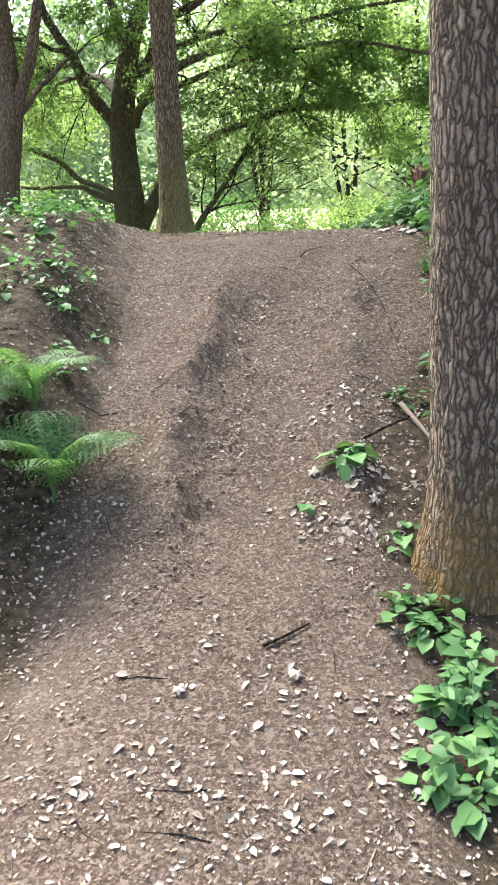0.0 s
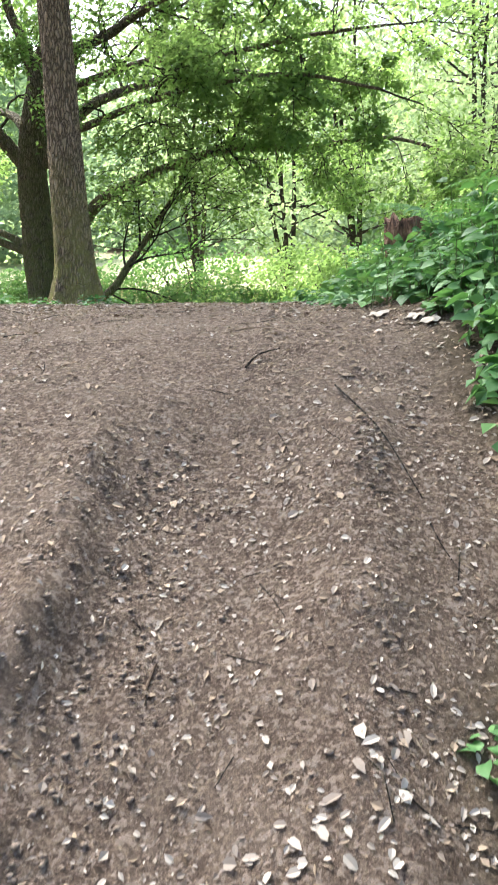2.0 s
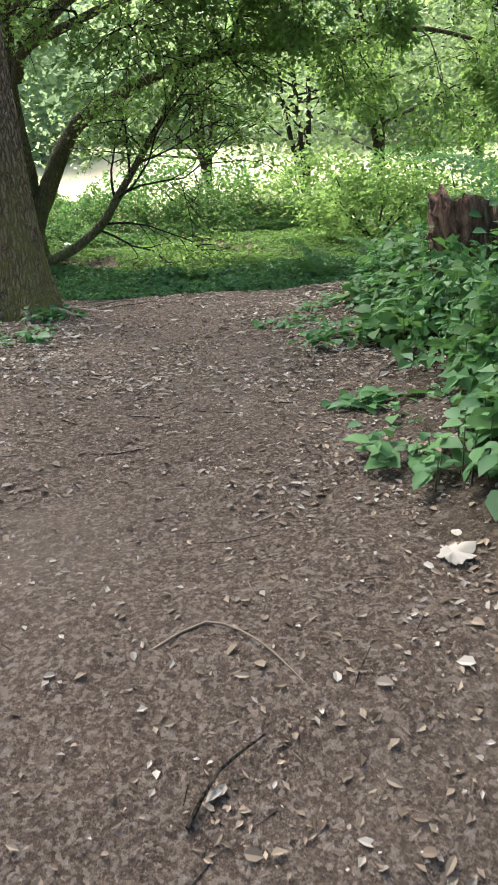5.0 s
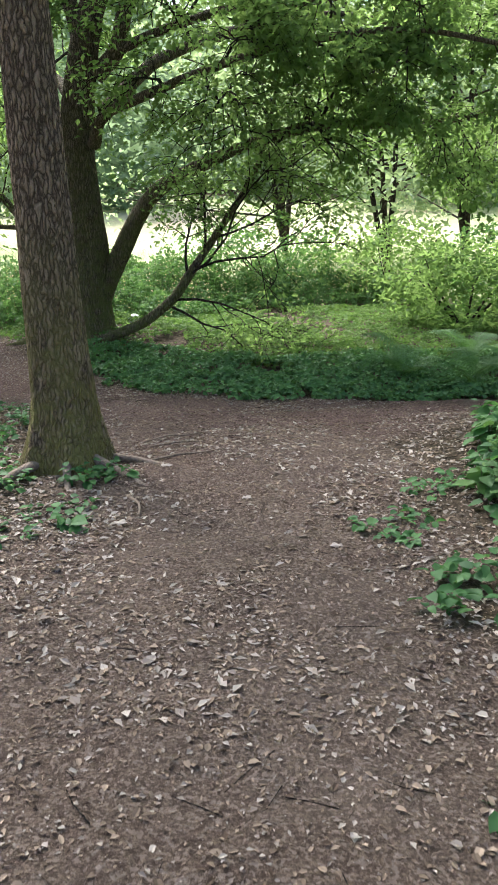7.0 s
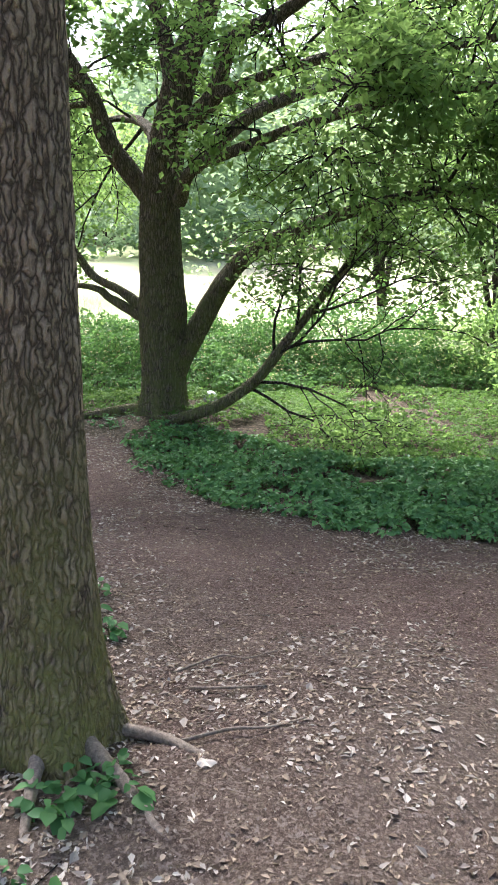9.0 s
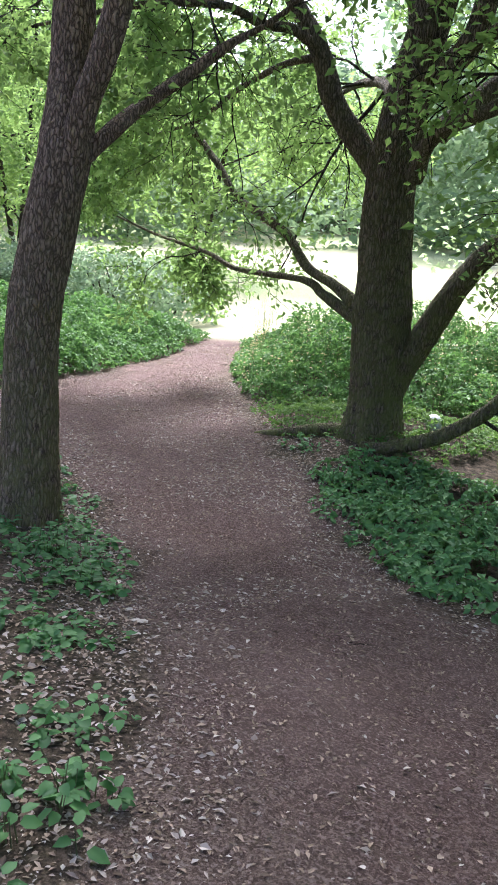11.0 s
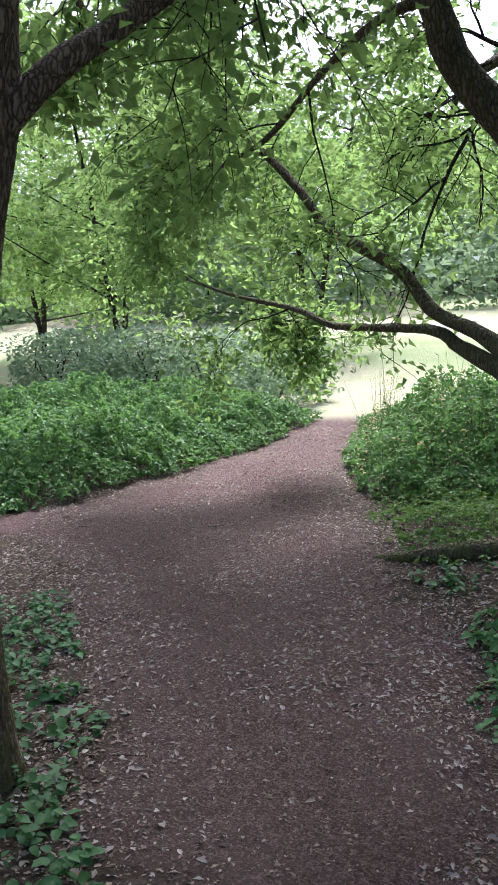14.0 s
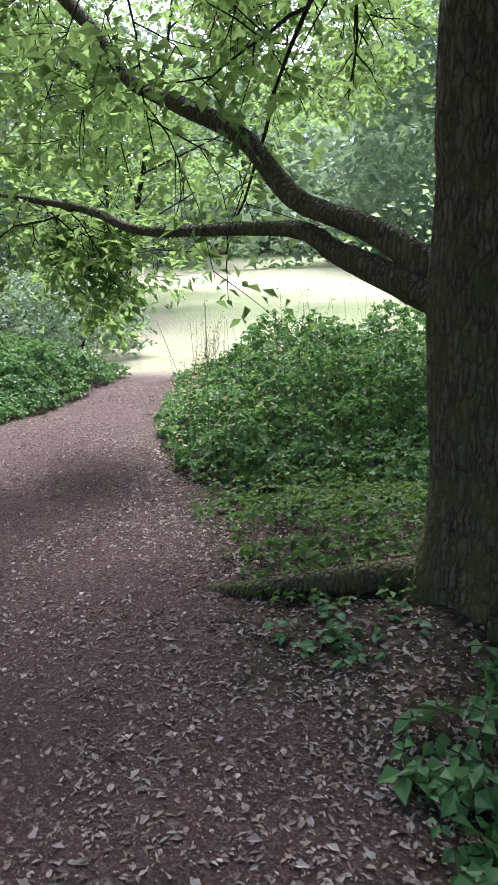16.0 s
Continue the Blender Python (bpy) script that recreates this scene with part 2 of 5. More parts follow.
def ground_build(nt, bsdf, node):
    co = node("ShaderNodeTexCoord").outputs["Object"]
    path = node("ShaderNodeAttribute", attribute_name="path").outputs["Fac"]
    meadow = node("ShaderNodeAttribute", attribute_name="meadow").outputs["Fac"]
    n1 = noise_of(node, co, 1.3, 5.0, 0.65)
    n2 = noise_of(node, co, 22.0, 6.0, 0.75)
    n3 = noise_of(node, co, 110.0, 4.0, 0.8)
    n4 = noise_of(node, co, 45.0, 5.0, 0.8)
    soil = ramp(node, n2, [(0.36, (0.07, 0.046, 0.034)), (0.5, (0.17, 0.12, 0.09)), (0.66, (0.30, 0.225, 0.165))])
    soil = blend(node, 0.6, soil, ramp(node, n3, [(0.38, (0.055, 0.036, 0.027)), (0.5, (0.17, 0.12, 0.09)), (0.62, (0.36, 0.27, 0.2))]))
    soil = blend(node, ramp(node, n4, [(0.52, (0, 0, 0)), (0.6, (0.75, 0.75, 0.75))]), soil, (0.085, 0.057, 0.043))
    soil = blend(node, ramp(node, n1, [(0.45, (0, 0, 0)), (0.7, (0.6, 0.6, 0.6))]), soil, (0.23, 0.175, 0.135))
    fleck = noise_of(node, co, 70.0, 2.0, 0.5)
    soil = blend(node, ramp(node, fleck, [(0.56, (0, 0, 0)), (0.6, (0.8, 0.8, 0.8))]), soil, (0.33, 0.255, 0.205))
    soil = blend(node, ramp(node, noise_of(node, co, 33.0, 3.0, 0.6), [(0.6, (0, 0, 0)), (0.66, (0.6, 0.6, 0.6))]), soil, (0.38, 0.31, 0.26))
    # soil turns darker and less green further along the path
    humus = node("ShaderNodeAttribute", attribute_name="humus").outputs["Fac"]
    soil = blend(node, humus, soil, blend(node, 1.0, soil, (0.8, 0.71, 0.76), "MULTIPLY"))
    under = ramp(node, n2, [(0.36, (0.035, 0.028, 0.018)), (0.5, (0.09, 0.068, 0.042)), (0.66, (0.19, 0.14, 0.095))])
    col = blend(node, path, under, soil)
    grass = ramp(node, noise_of(node, co, 0.12, 4.0, 0.6), [(0.38, (0.27, 0.36, 0.13)), (0.52, (0.42, 0.44, 0.23)), (0.66, (0.56, 0.46, 0.33))])
    grass = blend(node, 0.3, grass, ramp(node, n2, [(0.3, (0.35, 0.4, 0.18)), (0.7, (0.66, 0.6, 0.4))]))
    col = blend(node, meadow, col, grass)
    nt.links.new(col, bsdf.inputs["Base Color"])
    bsdf.inputs["Roughness"].default_value = 0.95
    bsdf.inputs["Specular IOR Level"].default_value = 0.15
    h = node("ShaderNodeMath", {0: n2, 1: n3}, operation="ADD").outputs[0]
    bump(nt, node, bsdf, h, 1.0, 0.03)


def root_build(nt, bsdf, node):
    co = node("ShaderNodeTexCoord").outputs["Object"]
    n = noise_of(node, co, 60.0, 6.0, 0.75)
    nt.links.new(ramp(node, n, [(0.35, (0.11, 0.08, 0.06)), (0.68, (0.34, 0.26, 0.195))]), bsdf.inputs["Base Color"])
    bsdf.inputs["Roughness"].default_value = 0.9
    bump(nt, node, bsdf, n, 0.8, 0.008)


GROUND = material("woodland_ground", ground_build)
ROOT = material("root_bark", root_build)
BARK = bark_material("ridged_bark", (0.2, 0.135, 0.085), (0.56, 0.41, 0.27), (0.25, 0.22, 0.07), 1.9, 3.0)
SLOPE_BARK = bark_material("slope_bark", (0.22, 0.165, 0.12), (0.56, 0.45, 0.34), (0.27, 0.17, 0.06), 0.55, 1.0, 50.0)
OAK_BARK = bark_material("oak_bark", (0.12, 0.09, 0.062), (0.36, 0.27, 0.19), (0.15, 0.155, 0.05), 0.9, 6.0, 36.0, 0.025)
FORK_BARK = bark_material("forked_tree_bark", (0.18, 0.12, 0.085), (0.5, 0.36, 0.26), (0.2, 0.18, 0.07), 0.6, 3.6, 42.0)
TWIG = bark_material("twig_bark", (0.04, 0.03, 0.022), (0.12, 0.095, 0.07), (0.07, 0.07, 0.03), 0.0, 0.1)
OAK_LEAF = leaf_material("oak_leaf", (0.06, 0.12, 0.035), (0.155, 0.25, 0.07), (0.4, 0.58, 0.15), rough=0.6, gloss=0.18, glow_share=0.55)
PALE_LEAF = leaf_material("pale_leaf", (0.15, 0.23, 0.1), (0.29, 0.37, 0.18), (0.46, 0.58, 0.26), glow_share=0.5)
# distant foliage: aerial haze painted in as a paler, bluer green
HAZED_LEAF = leaf_material("hazed_far_leaf", (0.12, 0.2, 0.1), (0.27, 0.36, 0.2), (0.36, 0.48, 0.24), glow_share=0.4)
HERB = leaf_material("herb_leaf", (0.04, 0.115, 0.036), (0.1, 0.22, 0.065), (0.18, 0.4, 0.08), rough=0.55, gloss=0.25, glow_share=0.3)
BRAMBLE = leaf_material("bramble_leaf", (0.045, 0.11, 0.03), (0.13, 0.24, 0.065), (0.24, 0.44, 0.1), rough=0.6, gloss=0.2, glow_share=0.3)
SORREL = leaf_material("bright_ground_leaf", (0.06, 0.12, 0.025), (0.14, 0.23, 0.05), (0.22, 0.38, 0.07), rough=0.6, gloss=0.2, glow_share=0.3)
BRAMBLE_DARK = leaf_material("broad_bramble_leaf", (0.06, 0.145, 0.05), (0.14, 0.27, 0.085), (0.22, 0.42, 0.09), rough=0.55, gloss=0.25, glow_share=0.2)
FERN = leaf_material("fern_leaf", (0.05, 0.13, 0.035), (0.13, 0.25, 0.08), (0.24, 0.45, 0.09), glow_share=0.35)
STEM = leaf_material("plant_stem", (0.06, 0.09, 0.03), (0.12, 0.13, 0.05), (0.1, 0.15, 0.04), glow_share=0.05)
LITTER = leaf_material("dead_leaf", (0.09, 0.06, 0.04), (0.42, 0.32, 0.23), (0.3, 0.2, 0.12), rough=0.8, gloss=0.2, glow_share=0.08)
PALE_LITTER = leaf_material("bleached_leaf", (0.24, 0.19, 0.155), (0.54, 0.47, 0.395), (0.4, 0.35, 0.25), rough=0.75, gloss=0.2, glow_share=0.1)
DRY = leaf_material("dry_grass", (0.32, 0.3, 0.12), (0.55, 0.46, 0.25), (0.5, 0.45, 0.2), rough=0.8, gloss=0.2, glow_share=0.3)

# ---- ground ----
PATH_EDGE = [(-1.2, -3), (-1.0, 1), (-0.72, 3), (-0.72, 4.3), (-0.95, 5.5), (-1.2, 6.8), (-1.15, 8.4), (-0.9, 9.3), (-1.0, 10.0), (-1.9, 12.2), (-2.6, 13.1),
             (-3.4, 14.1), (-4.4, 15.2), (-6.1, 16.6), (-8.2, 17.2), (-8.1, 19.5), (-8.3, 22), (-9.0, 25.2), (-8.5, 25.6), (-6.1, 21), (-4.9, 19),
             (-4.15, 18), (-3.5, 17.1), (-2.6, 16.1), (-1.75, 14.85), (-0.9, 14.3), (0, 13.95), (1.0, 13.85), (2.5, 14.1), (4, 14.9), (4.5, 13.5),
             (2.5, 12.2), (1.5, 11), (1.1, 10.2), (0.75, 9.0), (0.78, 8.2), (1.0, 7.2), (0.9, 6.2), (0.95, 5.6), (0.8, 4.6), (0.62, 3.8),
             (0.55, 2.8), (0.5, 2.2), (0.6, 0), (0.8, -3)]
PROFILE_Y = [-80, -3, 0, 1, 2.09, 2.4, 3, 3.6, 4.2, 4.8, 5.25, 6, 8, 9, 10.3, 12, 14, 15, 17, 24, 32, 60, 90, 150]
PROFILE_Z = [-6, -0.6, 0, 0.15, 0.42, 0.5, 0.76, 1.03, 1.3, 1.53, 1.66, 1.7, 1.68, 1.64, 1.57, 1.34, 1.02, 0.91, 0.92, 0.95, 1.2, 2.9, 5.5, 11]
MEADOW_EDGE = [(-60, 30), (-14, 27), (-9.2, 25.6), (-8.2, 25.7), (-4, 25), (2, 24), (8, 21), (14, 15), (40, 10), (90, 20), (90, 75), (-60, 75)]


def path_amount(x, y, soft=0.25):
    d, inside = dist_to_line(x, y, PATH_EDGE)
    s = np.where(inside, d, -d) + 0.22 * fbm(x * 1.7, y * 1.7, 0, 31, 3)
    return np.clip(0.5 + s / soft, 0, 1)


def smooth_profile(y):
    z = 0
    for o, w in ((-0.3, 0.25), (0, 0.5), (0.3, 0.25)):
        z = z + w * np.interp(y + o, PROFILE_Y, PROFILE_Z)
    return z


def height(x, y, fine=True):
    x, y = np.asarray(x, float), np.asarray(y, float)
    z = smooth_profile(y)
    near = np.clip(1 - np.hypot(x, y - 10) / 40, 0, 1)
    # banks beside the climb
    climb = np.clip((y - 2.6) / 0.8, 0, 1) * np.clip((7.0 - y) / 2.0, 0, 1)
    z = z + 0.26 * climb * np.clip((-x - 0.72) / 0.4, 0, 1) + 0.18 * climb * np.clip((x - 0.8) / 0.6, 0, 1)
    z = z + 0.10 * np.clip((x - 0.9) / 1.5, 0, 1) * np.clip((y - 5) / 1.5, 0, 1) * np.clip((12 - y) / 3, 0, 1)
    z = z - 0.12 * np.exp(-((x + 0.85) / 0.3) ** 2 - ((y - 2.5) / 0.5) ** 2)
    # washed-out rut on the climb
    cx = np.interp(y, [2.2, 3.0, 3.8, 4.6, 5.2], [-0.15, -0.1, 0.02, 0.12, 0.2])
    along = np.clip((y - 2.3) / 0.6, 0, 1) * np.clip((5.0 - y) / 0.7, 0, 1)
    off = x - cx + 0.06 * vnoise(x * 3, y * 3, 0, 4)
    z = z - 0.06 * along * np.exp(-np.clip(np.abs(off) / 0.24, 0, 9) ** 4)
    z = z + 0.035 * along * np.exp(-((off + 0.27) / 0.09) ** 2) * (1 + vnoise(x * 7, y * 7, 0, 8))
    off2 = x - np.interp(y, [3.4, 4.6], [0.38, 0.55])
    z = z + 0.03 * along * np.exp(-(off2 / 0.1) ** 2) * (1 + vnoise(x * 6, y * 6, 0, 12))
    # raised ground round the oak
    z = z + 0.28 * np.exp(-(((x + 2.7) / 1.5) ** 2 + ((y - 18.3) / 1.6) ** 2))
    z = z + near * 0.05 * fbm(x * 0.7, y * 0.7, 0, 2, 3) + (1 - near) * 0.35 * fbm(x * 0.08, y * 0.08, 0, 3, 3)
    if fine:
        f = np.clip(1 - np.hypot(x, (y - 9) * 0.7) / 14, 0, 1)
        z = z + f * (0.012 * fbm(x * 9, y * 9, 0, 5, 3) + 0.035 * along * np.exp(-((off + 0.25) / 0.2) ** 2) * np.abs(fbm(x * 14, y * 14, 0, 6, 2)))
    return z


def graded(lo, hi, fine_lo, fine_hi, step):
    out = list(np.arange(fine_lo, fine_hi, step))
    s, a = step, fine_hi
    while a < hi:
        out.append(a)
        s *= 1.09
        a += s
    out.append(hi)
    s, a, low = step, fine_lo, []
    while a > lo:
        s *= 1.09
        a -= s
        low.append(max(a, lo))
    return np.array(low[::-1] + out)


gx, gy = np.meshgrid(graded(-400, 400, -4.2, 1.8, 0.042), graded(-300, 600, 1.0, 16.5, 0.045))
gz = height(gx, gy)
ground_geo = Geo()
rows_n, cols_n = gx.shape
gi = np.arange(rows_n - 1)[:, None] * cols_n + np.arange(cols_n - 1)[None]
ground_geo.add(np.stack([gx, gy, gz], -1).reshape(-1, 3), None, np.stack([gi, gi + 1, gi + cols_n + 1, gi + cols_n], -1).reshape(-1, 4))
ground = part("ground", ground_geo, GROUND)
tagged(ground, "brown trodden woodland soil running out into a pale meadow", "ground", "", "structure")
attr = ground.data.attributes.new("path", "FLOAT", "POINT")
attr.data.foreach_set("value", path_amount(gx, gy).ravel().astype(np.float32))
attr = ground.data.attributes.new("humus", "FLOAT", "POINT")
attr.data.foreach_set("value", np.clip((gy - 7.5) / 5 + 0.35 * fbm(gx * 0.8, gy * 0.8, 0, 43), 0, 1).ravel().astype(np.float32))
md, mi = dist_to_line(gx, gy, MEADOW_EDGE)
attr = ground.data.attributes.new("meadow", "FLOAT", "POINT")
attr.data.foreach_set("value", np.clip(0.5 + (np.where(mi, md, -md) + 0.5 * fbm(gx * 0.5, gy * 0.5, 0, 41)) / 1.0, 0, 1).ravel().astype(np.float32))


# ---- trees ----
def at_ground(x, y, dz=0.0):
    return np.array([x, y, float(height(np.array([x]), np.array([y]), False)[0]) + dz])


def spray(wood, leaf_geo, start, way, length, radius, level, leaf, count, up=0.1, spread=0.7, droop=0.0, bare=0.0):
    """A branch that forks down to twigs, with leaves about its last levels."""
    n = 5 if level else 3
    pts, d, p = [start], way.copy(), start.copy()
    for k in range(n):
        d = unit(d + rng.normal(size=3) * 0.22 + np.array([0, 0, up * 0.3 - droop * (k + 1) / n]))
        p = p + d * length / n
        pts.append(p)
    pts = np.array(pts)
    tube(wood, pts, np.linspace(radius, radius * 0.3, n + 1), 6 if radius > 0.012 else 3)
    if level > 0:
        for k in range(3 + level * 2):
            f = rng.uniform(0.25, 1.0)
            i = min(int(f * n), n - 1)
            b = pts[i] + (pts[i + 1] - pts[i]) * (f * n - i)
            dd = unit(pts[i + 1] - pts[i])
            side = unit(np.cross(dd, rng.normal(size=3)))
            spray(wood, leaf_geo, b, unit(dd * 0.6 + side * spread + np.array([0, 0, up])), length * rng.uniform(0.4, 0.65),
                  max(radius * 0.5, 0.004), level - 1, leaf, count, up, spread, droop, bare)
    if level <= 1 and rng.random() >= bare:
        m = int(count * (1.0 if level == 0 else 0.6))
        f = rng.uniform(0.15, 1.08, m)
        idx = np.minimum((f * n).astype(int), n - 1)
        b = pts[idx] + (pts[idx + 1] - pts[idx]) * (f * n - idx)[:, None] + rng.normal(size=(m, 3)) * [length * 0.26, length * 0.26, length * 0.13]
        w = unit(rng.normal(size=(m, 3)) * [1, 1, 0.45] + unit(pts[-1] - pts[0]) * 0.5 + np.array([0, 0, -0.25]))
        nor = rand_dirs(m, 1.6)
        L = leaf * rng.uniform(0.65, 1.25, m)
        leaves(leaf_geo, b, w, nor, L, L * rng.uniform(0.45, 0.7, m))


def limb_with_sprays(tree, wood, leaf_geo, pts, radii, bark, first, every, length, level, leaf, count, name="limb", **kw):
    """A main limb as a part of its own, with side branches from the share 'first' of its length on."""
    line, rad = catmull(pts, radii, 0.09)
    g = Geo()
    tube(g, line, rad, 14, bumps=0.16, seed=int(rng.integers(99)), ridges=min(0.008, rad[0] * 0.08), detail=5)
    part(name, g, bark, tree)
    run = np.concatenate([[0], np.cumsum(np.linalg.norm(np.diff(line, axis=0), axis=1))])
    s = run[-1] * first
    while s < run[-1]:
        i = int(np.searchsorted(run, s))
        i = min(max(i, 1), len(line) - 1)
        d = unit(line[i] - line[i - 1])
        side = unit(np.cross(d, rng.normal(size=3)))
        side[2] *= 0.6
        taper = 1.15 - 0.5 * s / run[-1]
        spray(wood, leaf_geo, line[i], unit(d * 0.55 + side), length * taper * rng.uniform(0.7, 1.2), max(rad[i] * 0.38, 0.008), level, leaf, count, **kw)
        s += every * rng.uniform(0.6, 1.4)
    spray(wood, leaf_geo, line[-1], unit(line[-1] - line[-2]), length, max(rad[-1] * 0.9, 0.008), level, leaf, count, **kw)


def trunk_part(tree, pts, radii, bark, seed, flare, ridges, lobes=5, sides=96, step=0.035, detail=10.0):
    line, rad = catmull(pts, radii, step)
    pick = [k for k in range(len(line)) if line[k][2] < line[0][2] + 3.8 or k % 10 == 0 or k == len(line) - 1]
    line, rad = line[pick], rad[pick]
    g = Geo()
    tube(g, line, rad, sides, 0.05, seed, ridges, flare, lobes, detail)
    return part("trunk", g, bark, tree)


def finish(tree, wood, leaf_geo, leaf_mat):
    part("fine_branchwork", wood, TWIG, tree, "", "stuff")
    part("crown", leaf_geo, leaf_mat, tree, "", "stuff", smooth=False)


# big oak with spreading limbs
c0 = at_ground(-2.8, 18.0, -0.08)
oak = thing("oak_tree", c0, "large dark spreading oak with long low limbs over the path", "tree")
trunk_part(oak, [c0, c0 + [0.0, 0, 0.5], (-2.83, 18.0, 2.5), (-2.89, 18.0, 3.9), (-2.75, 18.0, 4.9), (-2.58, 18.0, 5.65), (-2.3, 18.1, 6.5), (-2.2, 18.3, 8.5), (-2.4, 18.4, 10.5)],
           [0.315, 0.275, 0.31, 0.255, 0.225, 0.185, 0.15, 0.10, 0.05], OAK_BARK, 3, 0.3, 0.01, 6, 150, 0.035, 13)
ow, ol = Geo(), Geo()
OAKKW = dict(every=0.42, length=1.55, level=2, leaf=0.1, count=14)
limb_with_sprays(oak, ow, ol, [(-2.95, 18.0, 2.48), (-3.22, 18.1, 2.63), (-3.52, 18.25, 2.78), (-3.96, 18.5, 2.94), (-4.33, 18.7, 3.29), (-4.78, 18.9, 3.5), (-5.26, 19.1, 3.72), (-5.66, 19.3, 4.11), (-6.15, 19.5, 4.52),
                               (-6.81, 19.8, 5.0), (-7.3, 20.0, 5.6), (-8.2, 20.6, 6.1)],
                 [0.1, 0.072, 0.062, 0.058, 0.055, 0.052, 0.048, 0.045, 0.042, 0.036, 0.028, 0.016], OAK_BARK, 0.6, droop=0.25, **OAKKW)
limb_with_sprays(oak, ow, ol, [(-3.0, 17.98, 2.42), (-3.23, 18.05, 2.5), (-3.65, 18.3, 2.65), (-3.95, 18.5, 2.78), (-4.7, 18.9, 2.8), (-5.3, 19.2, 2.83), (-5.88, 19.5, 2.99), (-7.0, 20.0, 3.17), (-8.0, 20.4, 3.4)],
                 [0.1, 0.075, 0.056, 0.046, 0.04, 0.035, 0.03, 0.024, 0.014], OAK_BARK, 0.6, droop=0.3, **OAKKW)
limb_with_sprays(oak, ow, ol, [(-2.85, 18.0, 3.6), (-3.03, 18.0, 3.95), (-3.5, 17.9, 4.56), (-3.68, 17.85, 5.0), (-3.83, 17.8, 5.3), (-4.22, 17.7, 5.92), (-4.39, 17.6, 6.4), (-4.8, 17.2, 7.2), (-5.6, 16.6, 8.0)],
                 [0.15, 0.135, 0.115, 0.105, 0.1, 0.085, 0.075, 0.06, 0.03], OAK_BARK, 0.6, droop=0.15, **OAKKW)
limb_with_sprays(oak, ow, ol, [(-3.75, 17.8, 5.15), (-3.85, 17.4, 5.24), (-4.0, 17.0, 5.2), (-4.25, 16.6, 5.28), (-4.9, 16.2, 5.2), (-5.8, 15.9, 5.0)], [0.055, 0.05, 0.045, 0.04, 0.03, 0.015], OAK_BARK, 0.3, droop=0.4, **OAKKW)
limb_with_sprays(oak, ow, ol, [(-3.7, 17.8, 5.05), (-3.95, 17.85, 5.05), (-4.32, 18.0, 5.0), (-5.04, 18.5, 4.87), (-5.85, 19.0, 4.61), (-6.8, 19.5, 4.5)], [0.045, 0.042, 0.038, 0.032, 0.026, 0.015], OAK_BARK, 0.3, droop=0.4, **OAKKW)
limb_with_sprays(oak, ow, ol, [(-2.75, 18.0, 4.9), (-2.78, 18.0, 5.5), (-2.95, 18.1, 6.1), (-3.2, 18.3, 6.7), (-3.5, 18.6, 8.0), (-4.0, 19, 9.2)],
                 [0.12, 0.11, 0.10, 0.085, 0.06, 0.04], OAK_BARK, 0.5, **OAKKW)
limb_with_sprays(oak, ow, ol, [(-2.55, 18.0, 4.85), (-2.22, 18.0, 5.2), (-2.0, 17.9, 5.8), (-1.4, 17.6, 6.0), (-0.4, 17.0, 6.4), (0.8, 16.4, 6.6), (2.0, 15.8, 6.7)],
                 [0.13, 0.12, 0.11, 0.08, 0.06, 0.045, 0.03], OAK_BARK, 0.25, droop=0.2, **OAKKW)
limb_with_sprays(oak, ow, ol, [(-2.3, 18.0, 5.15), (-1.6, 17.7, 5.35), (-0.6, 17.2, 5.5), (0.6, 16.6, 5.45), (1.8, 16.2, 5.6), (3.0, 15.6, 5.6)],
                 [0.07, 0.065, 0.055, 0.045, 0.035, 0.02], OAK_BARK, 0.2, droop=0.2, **OAKKW)
limb_with_sprays(oak, ow, ol, [(-2.6, 17.85, 3.9), (-2.37, 17.6, 4.29), (-1.67, 17.2, 4.5), (-0.7, 16.7, 4.75), (0.4, 16.1, 4.9), (1.6, 15.6, 4.9), (2.8, 15.2, 4.6)],
                 [0.09, 0.08, 0.065, 0.055, 0.045, 0.035, 0.02], OAK_BARK, 0.25, droop=0.3, **OAKKW)
limb_with_sprays(oak, ow, ol, [(-2.65, 18.0, 1.75), (-2.42, 18.0, 2.2), (-2.04, 18.0, 2.89), (-1.6, 17.9, 3.35), (-0.65, 17.6, 3.76), (0.6, 17.1, 4.05), (1.8, 16.7, 4.0), (3.2, 16.4, 4.1), (4.4, 16.0, 3.7)],
                 [0.17, 0.15, 0.13, 0.11, 0.085, 0.065, 0.05, 0.035, 0.02], OAK_BARK, 0.38, droop=0.35, **OAKKW)
limb_with_sprays(oak, ow, ol, [(-2.5, 18.2, 4.4), (-1.8, 19.0, 5.2), (-0.6, 20.0, 5.8), (1.0, 21.0, 6.2), (2.6, 21.6, 6.0)],
                 [0.12, 0.10, 0.08, 0.05, 0.03], OAK_BARK, 0.3, droop=0.2, **OAKKW)
limb_with_sprays(oak, ow, ol, [(-2.3, 18.2, 6.8), (-1.2, 17.4, 7.8), (0.2, 16.4, 8.6), (1.6, 15.4, 9.0)], [0.1, 0.08, 0.06, 0.03], OAK_BARK, 0.2, **OAKKW)
limb_with_sprays(oak, ow, ol, [(-2.3, 18.0, 7.5), (-2.8, 16.6, 8.4), (-3.0, 15.0, 9.0), (-2.8, 13.4, 9.2)], [0.1, 0.08, 0.06, 0.03], OAK_BARK, 0.25, **OAKKW)
